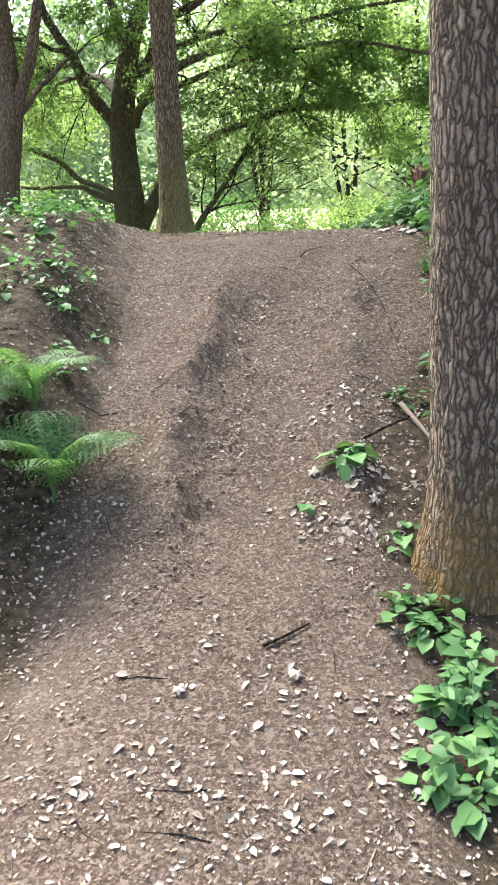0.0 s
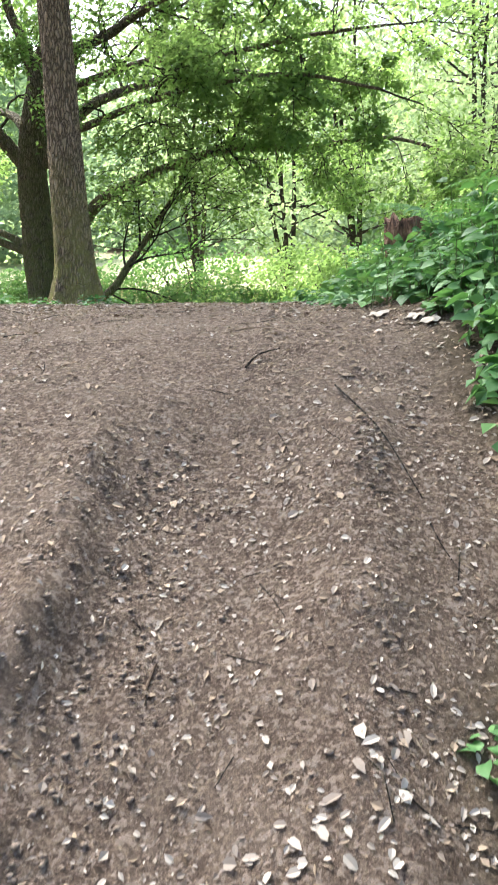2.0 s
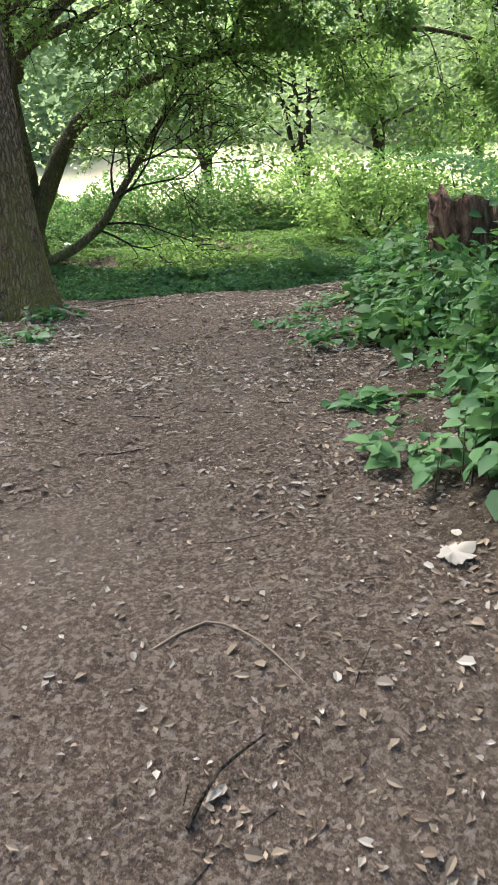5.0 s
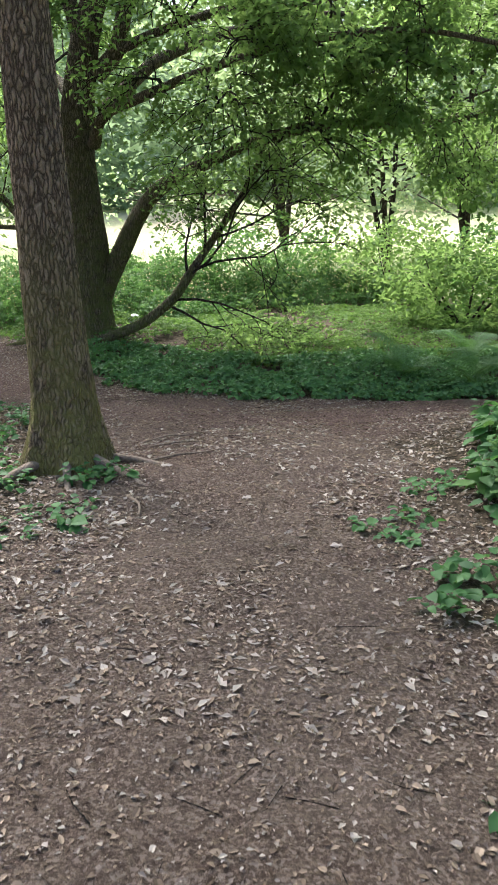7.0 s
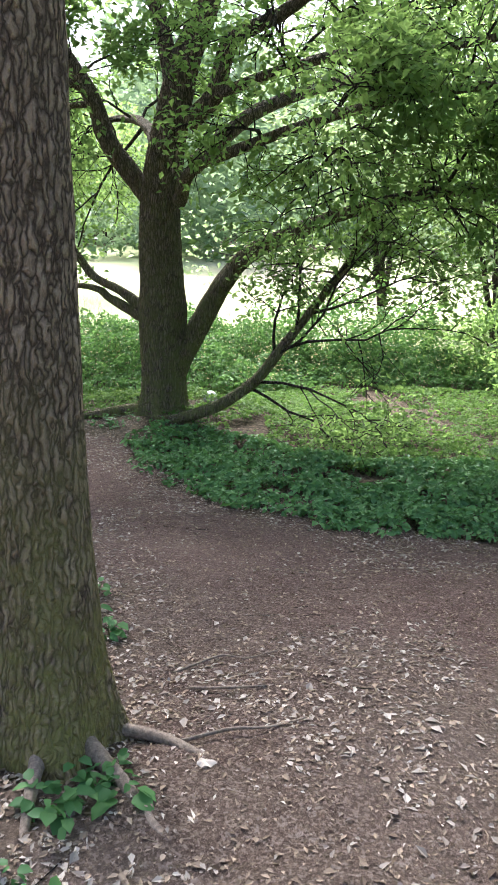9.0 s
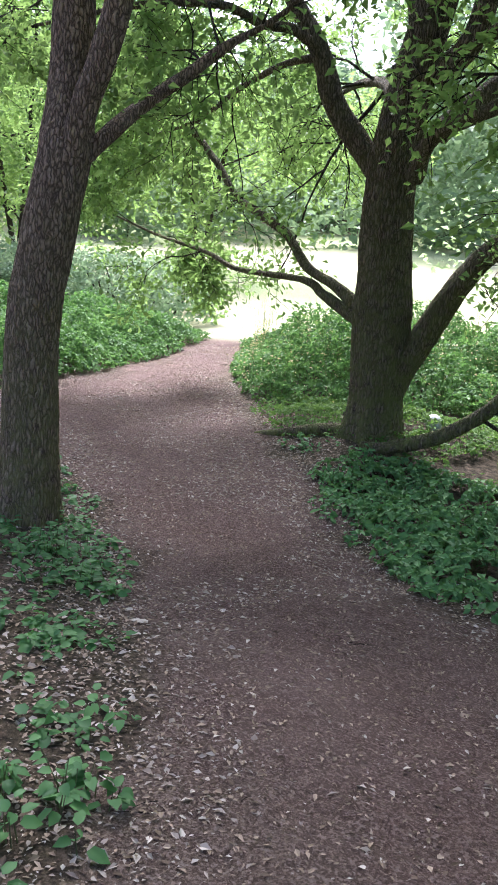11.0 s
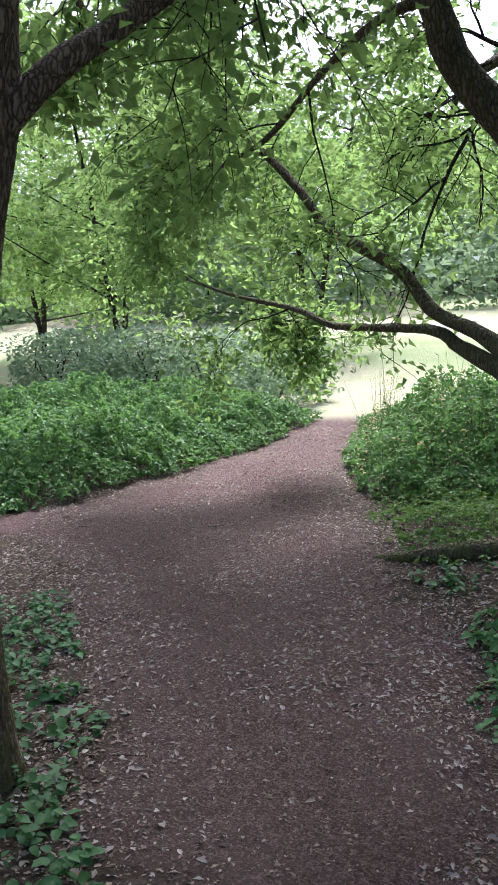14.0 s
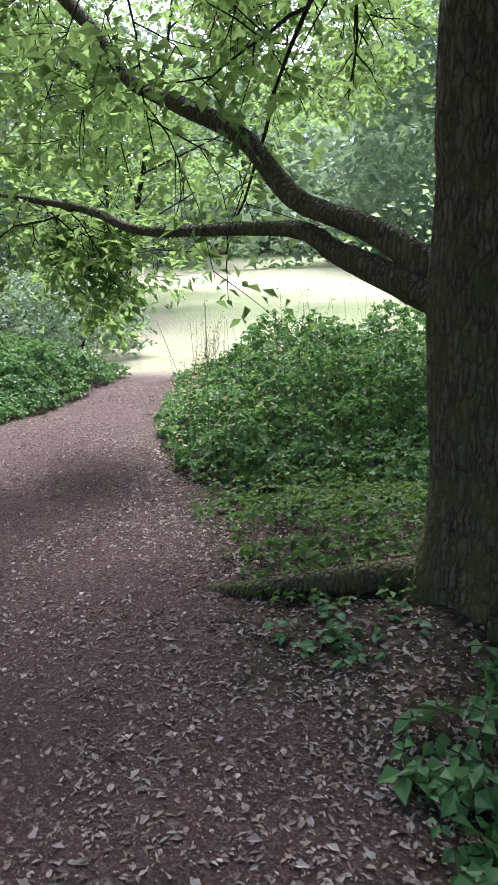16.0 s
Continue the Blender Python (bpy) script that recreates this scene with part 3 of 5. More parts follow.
limb_with_sprays(oak, ow, ol, [(-2.9, 18.2, 4.4), (-3.4, 19.2, 5.0), (-4.1, 20.4, 5.3), (-4.9, 21.6, 5.4), (-5.6, 22.8, 5.3)],
                 [0.1, 0.08, 0.06, 0.04, 0.02], OAK_BARK, 0.25, droop=0.2, **OAKKW)
# seven extra limbs above the view, added to shade the path
for ex, ey, ez in ((-6.0, 19.0, 8.8), (-7.2, 16.0, 9.2), (-4.6, 21.2, 9.2), (-8.4, 21.6, 8.8), (-2.6, 22.0, 9.4), (-5.4, 17.6, 9.8), (-0.4, 14.6, 9.4)):
    s, e = np.array([-2.25, 18.25, 7.6]), np.array([ex, ey, ez])
    limb_with_sprays(oak, ow, ol, [s, s + (e - s) * 0.35 + [0, 0, 0.5], s + (e - s) * 0.7 + [0, 0, 0.4], e], [0.09, 0.075, 0.05, 0.02], OAK_BARK, 0.25, every=0.75, length=1.9, level=2, leaf=0.15, count=12)
finish(oak, ow, ol, OAK_LEAF)

# straight tree beside the path
b0 = at_ground(-0.99, 9.55, -0.1)
btree = thing("straight_tree", b0, "straight tree with deeply ridged brown bark and a mossy buttressed foot", "tree")
trunk_part(btree, [b0, (-0.99, 9.55, 2.0), (-1.01, 9.55, 2.6), (-1.03, 9.55, 3.4), (-1.06, 9.55, 4.4), (-1.08, 9.55, 6.0), (-1.05, 9.5, 8.5), (-1.0, 9.5, 11)],
           [0.165, 0.148, 0.139, 0.133, 0.128, 0.12, 0.1, 0.07], BARK, 5, 0.95, 0.006, 5, 180, 0.015, 9.0)
bw, bl = Geo(), Geo()
# overhead crown, out of view, added to keep light off the ground
for k in range(10):
    a, zz = k * 2.4 + 0.4, 6.0 + 0.5 * k
    s = np.array([-1.07, 9.55, zz])
    e = np.array([math.cos(a), math.sin(a), 0.35])
    limb_with_sprays(btree, bw, bl, [s, s + e * 1.0, s + e * 2.2 + [0, 0, 0.2], s + e * 3.4], [0.05, 0.045, 0.03, 0.015], BARK, 0.3, every=0.6, length=1.7,
                     level=2, leaf=0.14, count=10)
finish(btree, bw, bl, OAK_LEAF)

# forked tree left of the path
d0 = at_ground(-4.22, 13.98, -0.1)
dtree = thing("forked_tree", d0, "leaning dark tree that forks into two stems", "tree")
trunk_part(dtree, [d0, (-4.18, 14.0, 1.6), (-4.18, 14.02, 2.4), (-4.1, 14.1, 3.2), (-4.05, 14.2, 3.75), (-4.08, 14.3, 4.3), (-4.13, 14.35, 5.2), (-4.3, 14.5, 7.0), (-4.3, 14.6, 9.0)],
           [0.235, 0.205, 0.198, 0.195, 0.19, 0.155, 0.135, 0.1, 0.05], FORK_BARK, 8, 0.35, 0.006, 5, 150, 0.024, 11)
dw, dl = Geo(), Geo()
DKW = dict(every=0.42, length=1.6, level=2, leaf=0.095, count=13)
limb_with_sprays(dtree, dw, dl, [(-4.0, 14.15, 3.5), (-3.86, 14.15, 4.0), (-3.68, 14.2, 4.5), (-3.5, 14.25, 5.4), (-3.1, 14.3, 7.0), (-2.6, 14.2, 8.4)],
                 [0.12, 0.105, 0.095, 0.08, 0.055, 0.03], FORK_BARK, 0.5, **DKW)
limb_with_sprays(dtree, dw, dl, [(-4.0, 14.22, 3.62), (-3.8, 14.4, 3.88), (-3.74, 14.75, 4.14), (-3.55, 15.05, 4.4), (-3.42, 15.3, 4.62), (-3.2, 15.6, 4.85), (-3.0, 15.8, 5.1)],
                 [0.075, 0.06, 0.052, 0.046, 0.038, 0.026, 0.014], FORK_BARK, 0.55, **DKW)
limb_with_sprays(dtree, dw, dl, [(-4.05, 14.4, 5.0), (-5.0, 15.2, 5.6), (-6.0, 16.2, 5.9), (-7.0, 17.6, 5.9), (-7.8, 19.0, 5.6)], [0.09, 0.075, 0.06, 0.045, 0.02], FORK_BARK, 0.25, droop=0.25, **DKW)
finish(dtree, dw, dl, OAK_LEAF)

# tree at the foot of the climb
a0 = at_ground(0.72, 2.55, -0.1)
atree = thing("slope_tree", a0, "grey-brown furrowed tree with orange moss at its foot", "tree")
trunk_part(atree, [a0, (0.74, 2.55, 0.8), (0.72, 2.55, 1.4), (0.68, 2.55, 2.4), (0.66, 2.55, 4), (0.7, 2.55, 7), (0.7, 2.55, 10)], [0.195, 0.175, 0.17, 0.165, 0.16, 0.13, 0.06], SLOPE_BARK, 11, 0.12, 0.004, 5,
           130, 0.02, 11.0)
aw, al = Geo(), Geo()
# unseen high crown, added as shade over the climb
for k in range(8):
    a, zz = k * 2.4 + 1.4, 5.6 + 0.55 * k
    s, e = np.array([0.68, 2.5, zz]), np.array([math.cos(a), math.sin(a), 0.3])
    limb_with_sprays(atree, aw, al, [s, s + e * 1.2, s + e * 2.4, s + e * 3.6], [0.05, 0.045, 0.03, 0.015], BARK, 0.3, every=0.8, length=1.7, level=2, leaf=0.14, count=9)
finish(atree, aw, al, OAK_LEAF)

# fallen branch leaning up beside the oak
fallen = thing("fallen_branch", at_ground(-2.5, 17.6), "dark fallen branch with sparse leaves propped beside the oak", "branch")
fw, fl = Geo(), Geo()
line, rad = catmull([(-2.75, 17.5, 1.17), (-2.45, 17.5, 1.2), (-1.93, 17.45, 1.42), (-1.47, 17.4, 1.78), (-1.16, 17.4, 2.2), (-0.58, 17.4, 3.0), (-0.24, 17.4, 3.55), (-0.05, 17.4, 4.15), (0.1, 17.3, 4.8)],
                    [0.06, 0.075, 0.075, 0.07, 0.06, 0.05, 0.04, 0.03, 0.015], 0.08)
fg = Geo()
tube(fg, line, rad, 12, 0.15, 2, 0.004, detail=5)
part("limb", fg, OAK_BARK, fallen)
for x, z, dx, dz, ln in ((-1.3, 2.05, 1, 0.05, 2.2), (-1.2, 2.15, 0.9, 0.35, 1.9), (-0.9, 2.6, 0.95, 0.25, 1.6), (-1.0, 2.4, 0.15, 1, 1.2), (-1.25, 2.1, -0.2, 1, 1.1), (-0.5, 3.1, 1, 0.4, 1.5), (-1.5, 1.75, 1, 0.12, 1.8),
                         (-0.7, 2.9, 0.1, 1, 1.0), (-0.2, 3.6, 0.9, 0.5, 1.3), (-1.6, 1.7, 0.9, 0.02, 1.6)):
    spray(fw, fl, np.array([x, 17.4, z]), unit(np.array([dx, -0.2, dz])), ln, 0.022, 2, 0.085, 14, up=0.05, bare=0.12)
part("fine_branchwork", fw, TWIG, fallen, "", "stuff")
part("leafage", fl, OAK_LEAF, fallen, "", "stuff", smooth=False)


# ---- undergrowth ----
def scatter(poly, density, seed):
    r = np.random.default_rng(seed)
    p = np.array(poly, float)
    lo, hi = p.min(0), p.max(0)
    n = int((hi - lo).prod() * density)
    q = r.uniform(lo, hi, (n, 2))
    _, inside = dist_to_line(q[:, 0], q[:, 1], poly)
    return q[inside]


def herbs(name, poly, density, tall, leaf, label, mat, seed, per=9, rich=True, clear=0.35, ragged=0.5, rise=None):
    """A stand of leafy herbs: upright stems with whorls of drooping leaves."""
    q = scatter(poly, density, seed)
    keep = path_amount(q[:, 0], q[:, 1], 0.3) < clear
    q = q[keep]
    patch = fbm(q[:, 0] * 1.1, q[:, 1] * 1.1, 0, seed, 3)
    q, patch = q[patch > -ragged], patch[patch > -ragged]
    d, _ = dist_to_line(q[:, 0], q[:, 1], poly)
    z = height(q[:, 0], q[:, 1], False)
    n = len(q)
    h = tall * rng.uniform(0.5, 1.15, n) * (0.75 + 0.35 * patch) * np.clip(0.45 + d / 0.6, 0, 1)
    if rise is not None:
        h = h * rise(q[:, 0], q[:, 1])
    lean = rng.normal(size=(n, 2)) * 0.22
    g, st = Geo(), Geo()
    f = np.tile(np.linspace(0.25, 1.0, per), n)
    hh = np.repeat(h, per)
    base = np.stack([np.repeat(q[:, 0], per) + np.repeat(lean[:, 0], per) * hh * f * f, np.repeat(q[:, 1], per) + np.repeat(lean[:, 1], per) * hh * f * f, np.repeat(z, per) + hh * f], 1)
    turn = rng.uniform(0, 6.28, n * per)
    way = np.stack([np.cos(turn), np.sin(turn), rng.uniform(-0.35, 0.45, n * per)], 1)
    nor = unit(np.array([0, 0, 1.0]) + rng.normal(size=(n * per, 3)) * 0.3)
    L = leaf * rng.uniform(0.6, 1.3, n * per) * (1.15 - 0.45 * f)
    base = base + unit(way) * (L * 0.35)[:, None]
    leaves(g, base, way, nor, L, L * rng.uniform(0.62, 0.95, n * per), rich, 0.12, 0.3)
    # stems as thin three-sided rods
    top = np.stack([q[:, 0] + lean[:, 0] * h, q[:, 1] + lean[:, 1] * h, z + h], 1)
    foot = np.stack([q[:, 0], q[:, 1], z - 0.02], 1)
    ring = np.array([[math.cos(a), math.sin(a), 0] for a in (0, 2.09, 4.19)]) * 0.0035
    v = np.concatenate([foot[:, None] + ring, top[:, None] + ring * 0.4], 1).reshape(-1, 3)
    k = np.arange(n)[:, None] * 6
    st.add(v, None, np.concatenate([k + [[0, 1, 4, 3]], k + [[1, 2, 5, 4]], k + [[2, 0, 3, 5]]]))
    ob = part(name, g, mat, None, label, "stuff", smooth=rich)
    tagged(ob, "", "undergrowth")
    if tall > 0.2:
        part("stems", st, STEM, ob, "", "stuff")
    return ob


def fern_frond(g, root, way, length, arch, pairs=16):
    """One arching frond with tapered, notched leaflets on both sides."""
    n = pairs + 2
    f = np.linspace(0, 1, n)
    flat = unit(np.array([way[0], way[1], 0.0]))
    side = np.array([-flat[1], flat[0], 0])
    line = root + flat * (length * 0.85 * f ** 1.15)[:, None] + np.array([0, 0, 1.0]) * (length * arch * np.sin(f * 2.2))[:, None]
    tube(g, line, np.linspace(0.004, 0.001, n), 3)
    tang = unit(np.gradient(line, axis=0))
    nor = np.cross(side, tang)
    nor = np.where(nor[:, 2:] < 0, -nor, nor)
    for sgn in (-1, 1):
        pl = length * 0.34 * np.sin(np.clip(f[1:-1] * 0.93 + 0.12, 0, 1) * np.pi) ** 0.8
        way_p = unit(side * sgn + tang[1:-1] * 0.45 - nor[1:-1] * 0.12)
        m = 5
        b = np.repeat(line[1:-1], m, 0) + np.repeat(way_p * pl[:, None], m, 0) * np.tile(np.linspace(0.04, 0.95, m), n - 2)[:, None]
        ll = np.repeat(pl, m) * np.tile(np.linspace(0.26, 0.12, m), n - 2)
        for s2 in (-1, 1):
            w2 = np.repeat(np.cross(nor[1:-1], way_p) * s2 + way_p * 0.7, m, 0)
            leaves(g, b, w2, np.repeat(nor[1:-1], m, 0), ll, ll * 0.5, False, 0.1, 0.1)


def bracken(name, spots, label, seed, length=0.9, fronds=6, group=""):
    r = np.random.default_rng(seed)
    for x, y in spots:
        root = at_ground(x, y)
        ob = thing(name, root, label, "fern", group)
        for k in range(fronds):
            g = Geo()
            a = k * 6.283 / fronds + r.uniform(-0.5, 0.5)
            stalk = root + [0, 0, r.uniform(0.05, 0.35) * length]
            tube(g, np.array([root, (root + stalk) / 2 + [0.01, 0, 0], stalk]), [0.006, 0.005, 0.004], 4)
            fern_frond(g, stalk, np.array([math.cos(a), math.sin(a), 0.2]), length * r.uniform(0.7, 1.15), r.uniform(0.3, 0.55))
            part("frond", g, FERN, ob, smooth=False)


RIGHT = [(0.95, 5.0), (1.0, 6.2), (1.0, 7.2), (1.0, 8.2), (1.2, 9.6), (1.8, 11.2), (5, 12.0), (7.5, 9), (6, 5.5), (3, 3.6), (0.75, 3.4)]
herbs("nettle_thicket", RIGHT, 78, 0.42, 0.085, "dense green nettles and brambles beside the path", HERB, 51, 9, ragged=0.75,
      rise=lambda x, y: 0.6 + 0.85 * np.clip((x - 0.9) / 1.4, 0, 1.4))
herbs("bramble_shoots", RIGHT, 18, 0.85, 0.1, "taller light green bramble shoots above the nettles", BRAMBLE, 61, 12, ragged=0.5, clear=0.05,
      rise=lambda x, y: 0.4 + 0.7 * np.clip((x - 1.0) / 1.6, 0, 1.4))
def leafy_mass(name, poly, density, tall, leaf, label, mat, seed, lumps=0.9, edge=0.5, clear=0.5, ragged=9.0, depth=0.55, thin=0.15):
    """A low thicket: leaves in threes laid over an uneven, lumpy canopy, thinning into its shade."""
    r = np.random.default_rng(seed)
    q = scatter(poly, density, seed)
    q = q[path_amount(q[:, 0], q[:, 1], 0.3) < clear]
    q = q[fbm(q[:, 0] * 1.3, q[:, 1] * 1.3, 0, seed + 3, 3) > -ragged]

    def canopy(x, y):
        d, inside = dist_to_line(x, y, poly)
        rim = np.clip(0.22 + np.where(inside, d, -d) / edge, 0.12, 1) * np.clip(1.25 - 1.5 * path_amount(x, y, 1.6), 0.25, 1)
        lump = fbm(x * lumps, y * lumps, 0, seed, 3) * 0.4 + 0.25 * vnoise(x * 4.5, y * 4.5, 0, seed + 1)
        return tall * rim * np.clip(0.9 + lump, 0.5, 1.5)
    d, _ = dist_to_line(q[:, 0], q[:, 1], poly)
    q = q[r.random(len(q)) < np.clip(thin + d / (edge * 0.8), 0, 1) + 0.3 * fbm(q[:, 0] * 2.5, q[:, 1] * 2.5, 0, seed + 5, 2)]
    x, y = q[:, 0], q[:, 1]
    n = len(q)
    h, e = canopy(x, y), 0.08
    nx, ny = (h - canopy(x + e, y)) / e, (h - canopy(x, y + e)) / e
    out = unit(np.stack([nx, ny, np.full(n, 1.1)], 1) + r.normal(size=(n, 3)) * 0.55)
    z = height(x, y, False) + h * (1 - depth * r.random(n) ** 1.8) + 0.025
    centre = np.stack([x, y, z], 1)
    turn = r.uniform(0, 6.28, n)
    L = leaf * r.uniform(0.6, 1.3, n)
    g = Geo()
    for k in (-1.25, 0.0, 1.25):
        way = np.stack([np.cos(turn + k), np.sin(turn + k), r.uniform(-0.5, 0.1, n)], 1)
        way = unit(way - out * (way * out).sum(1)[:, None] + np.array([0, 0, -0.12]))
        leaves(g, centre + way * (L * 0.12)[:, None], way, out + r.normal(size=(n, 3)) * 0.22, L * (1.0 if k == 0 else 0.85), L * r.uniform(0.6, 0.8, n), False, 0.14, 0.2)
    ob = part(name, g, mat, None, label, "stuff", smooth=False)
    tagged(ob, "", "undergrowth")
    foot = centre.copy()
    pick = slice(0, n, 5)
    foot[:, 2] = height(x, y, False) - 0.02
    a, b = foot[pick], centre[pick]
    ring = np.array([[math.cos(t), math.sin(t), 0] for t in (0, 2.09, 4.19)]) * 0.003
    v = np.concatenate([a[:, None] + ring, b[:, None] + ring * 0.5], 1).reshape(-1, 3)
    k = np.arange(len(a))[:, None] * 6
    st = Geo()
    st.add(v, None, np.concatenate([k + [[0, 1, 4, 3]], k + [[1, 2, 5, 4]], k + [[2, 0, 3, 5]]]))
    part("stems", st, STEM, ob, "", "stuff")
    return ob


VERGE = [(0.7, 3.3), (0.85, 4.2), (0.98, 5.0), (1.02, 6.2), (1.05, 7.2), (1.05, 8.3), (1.8, 8.3), (1.75, 6.5), (1.6, 5), (1.5, 3.4)]
leafy_mass("verge_brambles", VERGE, 520, 0.36, 0.068, "dense broad-leaved brambles at the edge of the trodden soil", BRAMBLE_DARK, 66, 1.6, 0.45, 0.75, 9.0, 0.8)
OAKFLOOR = [(2.8, 14.1), (1.0, 13.75), (0, 13.85), (-0.9, 14.2), (-1.75, 14.75), (-2.6, 15.9), (-3.4, 17.0), (-2.2, 17.6), (-0.5, 17.2), (3.5, 17.5), (6, 16)]
leafy_mass("ground_brambles", OAKFLOOR, 430, 0.16, 0.075, "low dark green brambles carpeting the ground before the oak", BRAMBLE_DARK, 52, 1.4, 0.8, 0.6, 0.65)
GRASSY = [(-3.8, 17.6), (-2.2, 17.4), (-0.5, 16.4), (3.5, 16.6), (6, 16), (8, 19), (4, 22.5), (-1, 23), (-4.0, 21), (-5.6, 20.4), (-4.8, 19.0)]
leafy_mass("low_green_herbs", GRASSY, 420, 0.13, 0.05, "low bright green herbs on the shaded floor under the oak", SORREL, 53, 0.8, 0.8, 0.5, 0.7)
LEFTBANK = [(-8.1, 17.5), (-8.0, 19.5), (-8.3, 22), (-8.9, 25.4), (-11, 26), (-15, 26), (-17, 20), (-12, 16.6)]
leafy_mass("bramble_bank", LEFTBANK, 520, 0.8, 0.08, "green bramble bank at the meadow's edge", BRAMBLE, 54, 0.7, 1.5, depth=0.85, thin=0.5)
RIGHTBANK = [(-8.2, 25.3), (-6.4, 21.4), (-5.3, 19.9), (-3.4, 19.9), (-1, 22.2), (3, 23), (3, 25), (-4, 26)]
leafy_mass("bramble_mound", RIGHTBANK, 620, 0.86, 0.068, "rounded mound of green brambles between oak and meadow", BRAMBLE, 55, 0.8, 2.0, depth=0.95, thin=0.6)
herbs("seeding_stalks", RIGHTBANK, 14, 1.35, 0.05, "tall thin seeding stalks above the bramble mound", DRY, 65, 8, rich=False, ragged=0.6)
LEFTSIDE = [(-1.6, 10.4), (-2.5, 12.6), (-3.0, 13.6), (-4.3, 15.0), (-5.8, 16.2), (-7.5, 15.5), (-6, 11), (-3, 9)]
herbs("path_side_herbs", LEFTSIDE, 80, 0.15, 0.06, "patchy low herbs on the leaf litter beside the forked tree", HERB, 56, 6, ragged=0.3)
CREST = [(-0.95, 5.3), (-1.2, 6.8), (-1.3, 8.4), (-1.2, 9.4), (-1.6, 10.4), (-3, 10.5), (-6, 8), (-5, 4), (-1.2, 2.9), (-0.72, 3.3), (-0.72, 4.3)]
herbs("crest_herbs", CREST, 60, 0.18, 0.06, "thin green herbs along the top of the slope", HERB, 57, 6, ragged=0.5)


def herb_clump(x, y, wide, tall, n, leaf, label, mat, group=""):
    """A small plant group round one spot."""
    poly = [(x + wide * math.cos(a), y + wide * math.sin(a)) for a in np.linspace(0, 6.28, 9)[:-1]]
    area = 2.83 * wide * wide
    leaf = leaf * 0.8
    return herbs("herb_clump", poly, n / area, tall, leaf, label, mat, int(abs(x * 37 + y * 91)) + 3, 5, clear=2.0, ragged=2.0)


for x, y, wide, tall, n, leaf in ((-0.80, 9.2, 0.14, 0.2, 12, 0.085), (-0.66, 9.3, 0.1, 0.16, 7, 0.08), (-1.3, 9.2, 0.22, 0.15, 14, 0.07), (-0.82, 8.75, 0.2, 0.1, 9, 0.06), (-0.95, 8.45, 0.22, 0.1, 10, 0.06),
                                  (-0.73, 8.62, 0.06, 0.14, 3, 0.11), (0.72, 8.55, 0.22, 0.13, 14, 0.075), (1.0, 9.1, 0.25, 0.16, 16, 0.07), (-1.2, 10.55, 0.16, 0.3, 9, 0.075), (-1.5, 11.0, 0.25, 0.32, 18, 0.08),
                                  (-1.75, 11.5, 0.22, 0.2, 14, 0.07), (-2.3, 12.2, 0.22, 0.14, 12, 0.065), (-2.85, 12.85, 0.3, 0.24, 30, 0.085), (-3.3, 13.25, 0.35, 0.28, 36, 0.08), (-3.7, 13.9, 0.2, 0.15, 14, 0.07),
                                  (-2.3, 15.95, 0.35, 0.22, 46, 0.075), (-2.45, 16.5, 0.35, 0.22, 46, 0.075), (-3.3, 17.4, 0.3, 0.15, 26, 0.065), (0.78, 6.7, 0.16, 0.16, 10, 0.09), (0.85, 7.8, 0.25, 0.2, 20, 0.08),
                                  (-2.2, 11.0, 0.35, 0.2, 24, 0.075), (-1.75, 10.3, 0.3, 0.2, 20, 0.075)):
    herb_clump(x, y, wide, tall, n, leaf, "small clump of soft green herbs in leaf litter", HERB)
for x, y, wide, tall, n, leaf in ((0.36, 3.08, 0.07, 0.1, 4, 0.12), (0.17, 2.92, 0.07, 0.04, 3, 0.1), (0.52, 2.32, 0.1, 0.16, 12, 0.08), (0.57, 2.15, 0.12, 0.2, 14, 0.085), (0.58, 1.95, 0.12, 0.22, 16, 0.09), (0.55, 1.75, 0.13, 0.2, 16, 0.09),
                                  (0.47, 1.68, 0.08, 0.08, 6, 0.08), (0.5, 2.68, 0.05, 0.08, 3, 0.08), (0.62, 3.5, 0.12, 0.12, 6, 0.07), (0.78, 6.15, 0.16, 0.2, 12, 0.085), (0.98, 5.9, 0.18, 0.26, 16, 0.085),
                                  (0.9, 6.6, 0.18, 0.22, 14, 0.08), (1.02, 5.35, 0.12, 0.24, 10, 0.08)):
    herb_clump(x, y, wide, tall, n, leaf, "young bramble with broad green leaves on the soil", BRAMBLE_DARK)
bracken("bracken_fern", [(-0.82, 2.95), (-0.95, 3.25), (-1.2, 3.0)], "green bracken fern on the bank beside the slope", 4, 0.42, 9, "bracken on the bank")
bracken("bracken_fern", [(2.3 + 0.8 * (k % 5) + 0.3 * (k % 3), 6.0 + 1.0 * (k // 5) + 0.4 * (k % 2)) for k in range(18)], "tall pale green bracken behind the nettles", 5, 1.0, 6, "bracken in the thicket")
bracken("bracken_fern", [(1.6, 15.2), (2.3, 14.6), (3.0, 15.3), (2.6, 16.4), (3.6, 16.0)], "green bracken in the shade below the oak limbs", 6, 0.7, 6, "bracken under the oak")


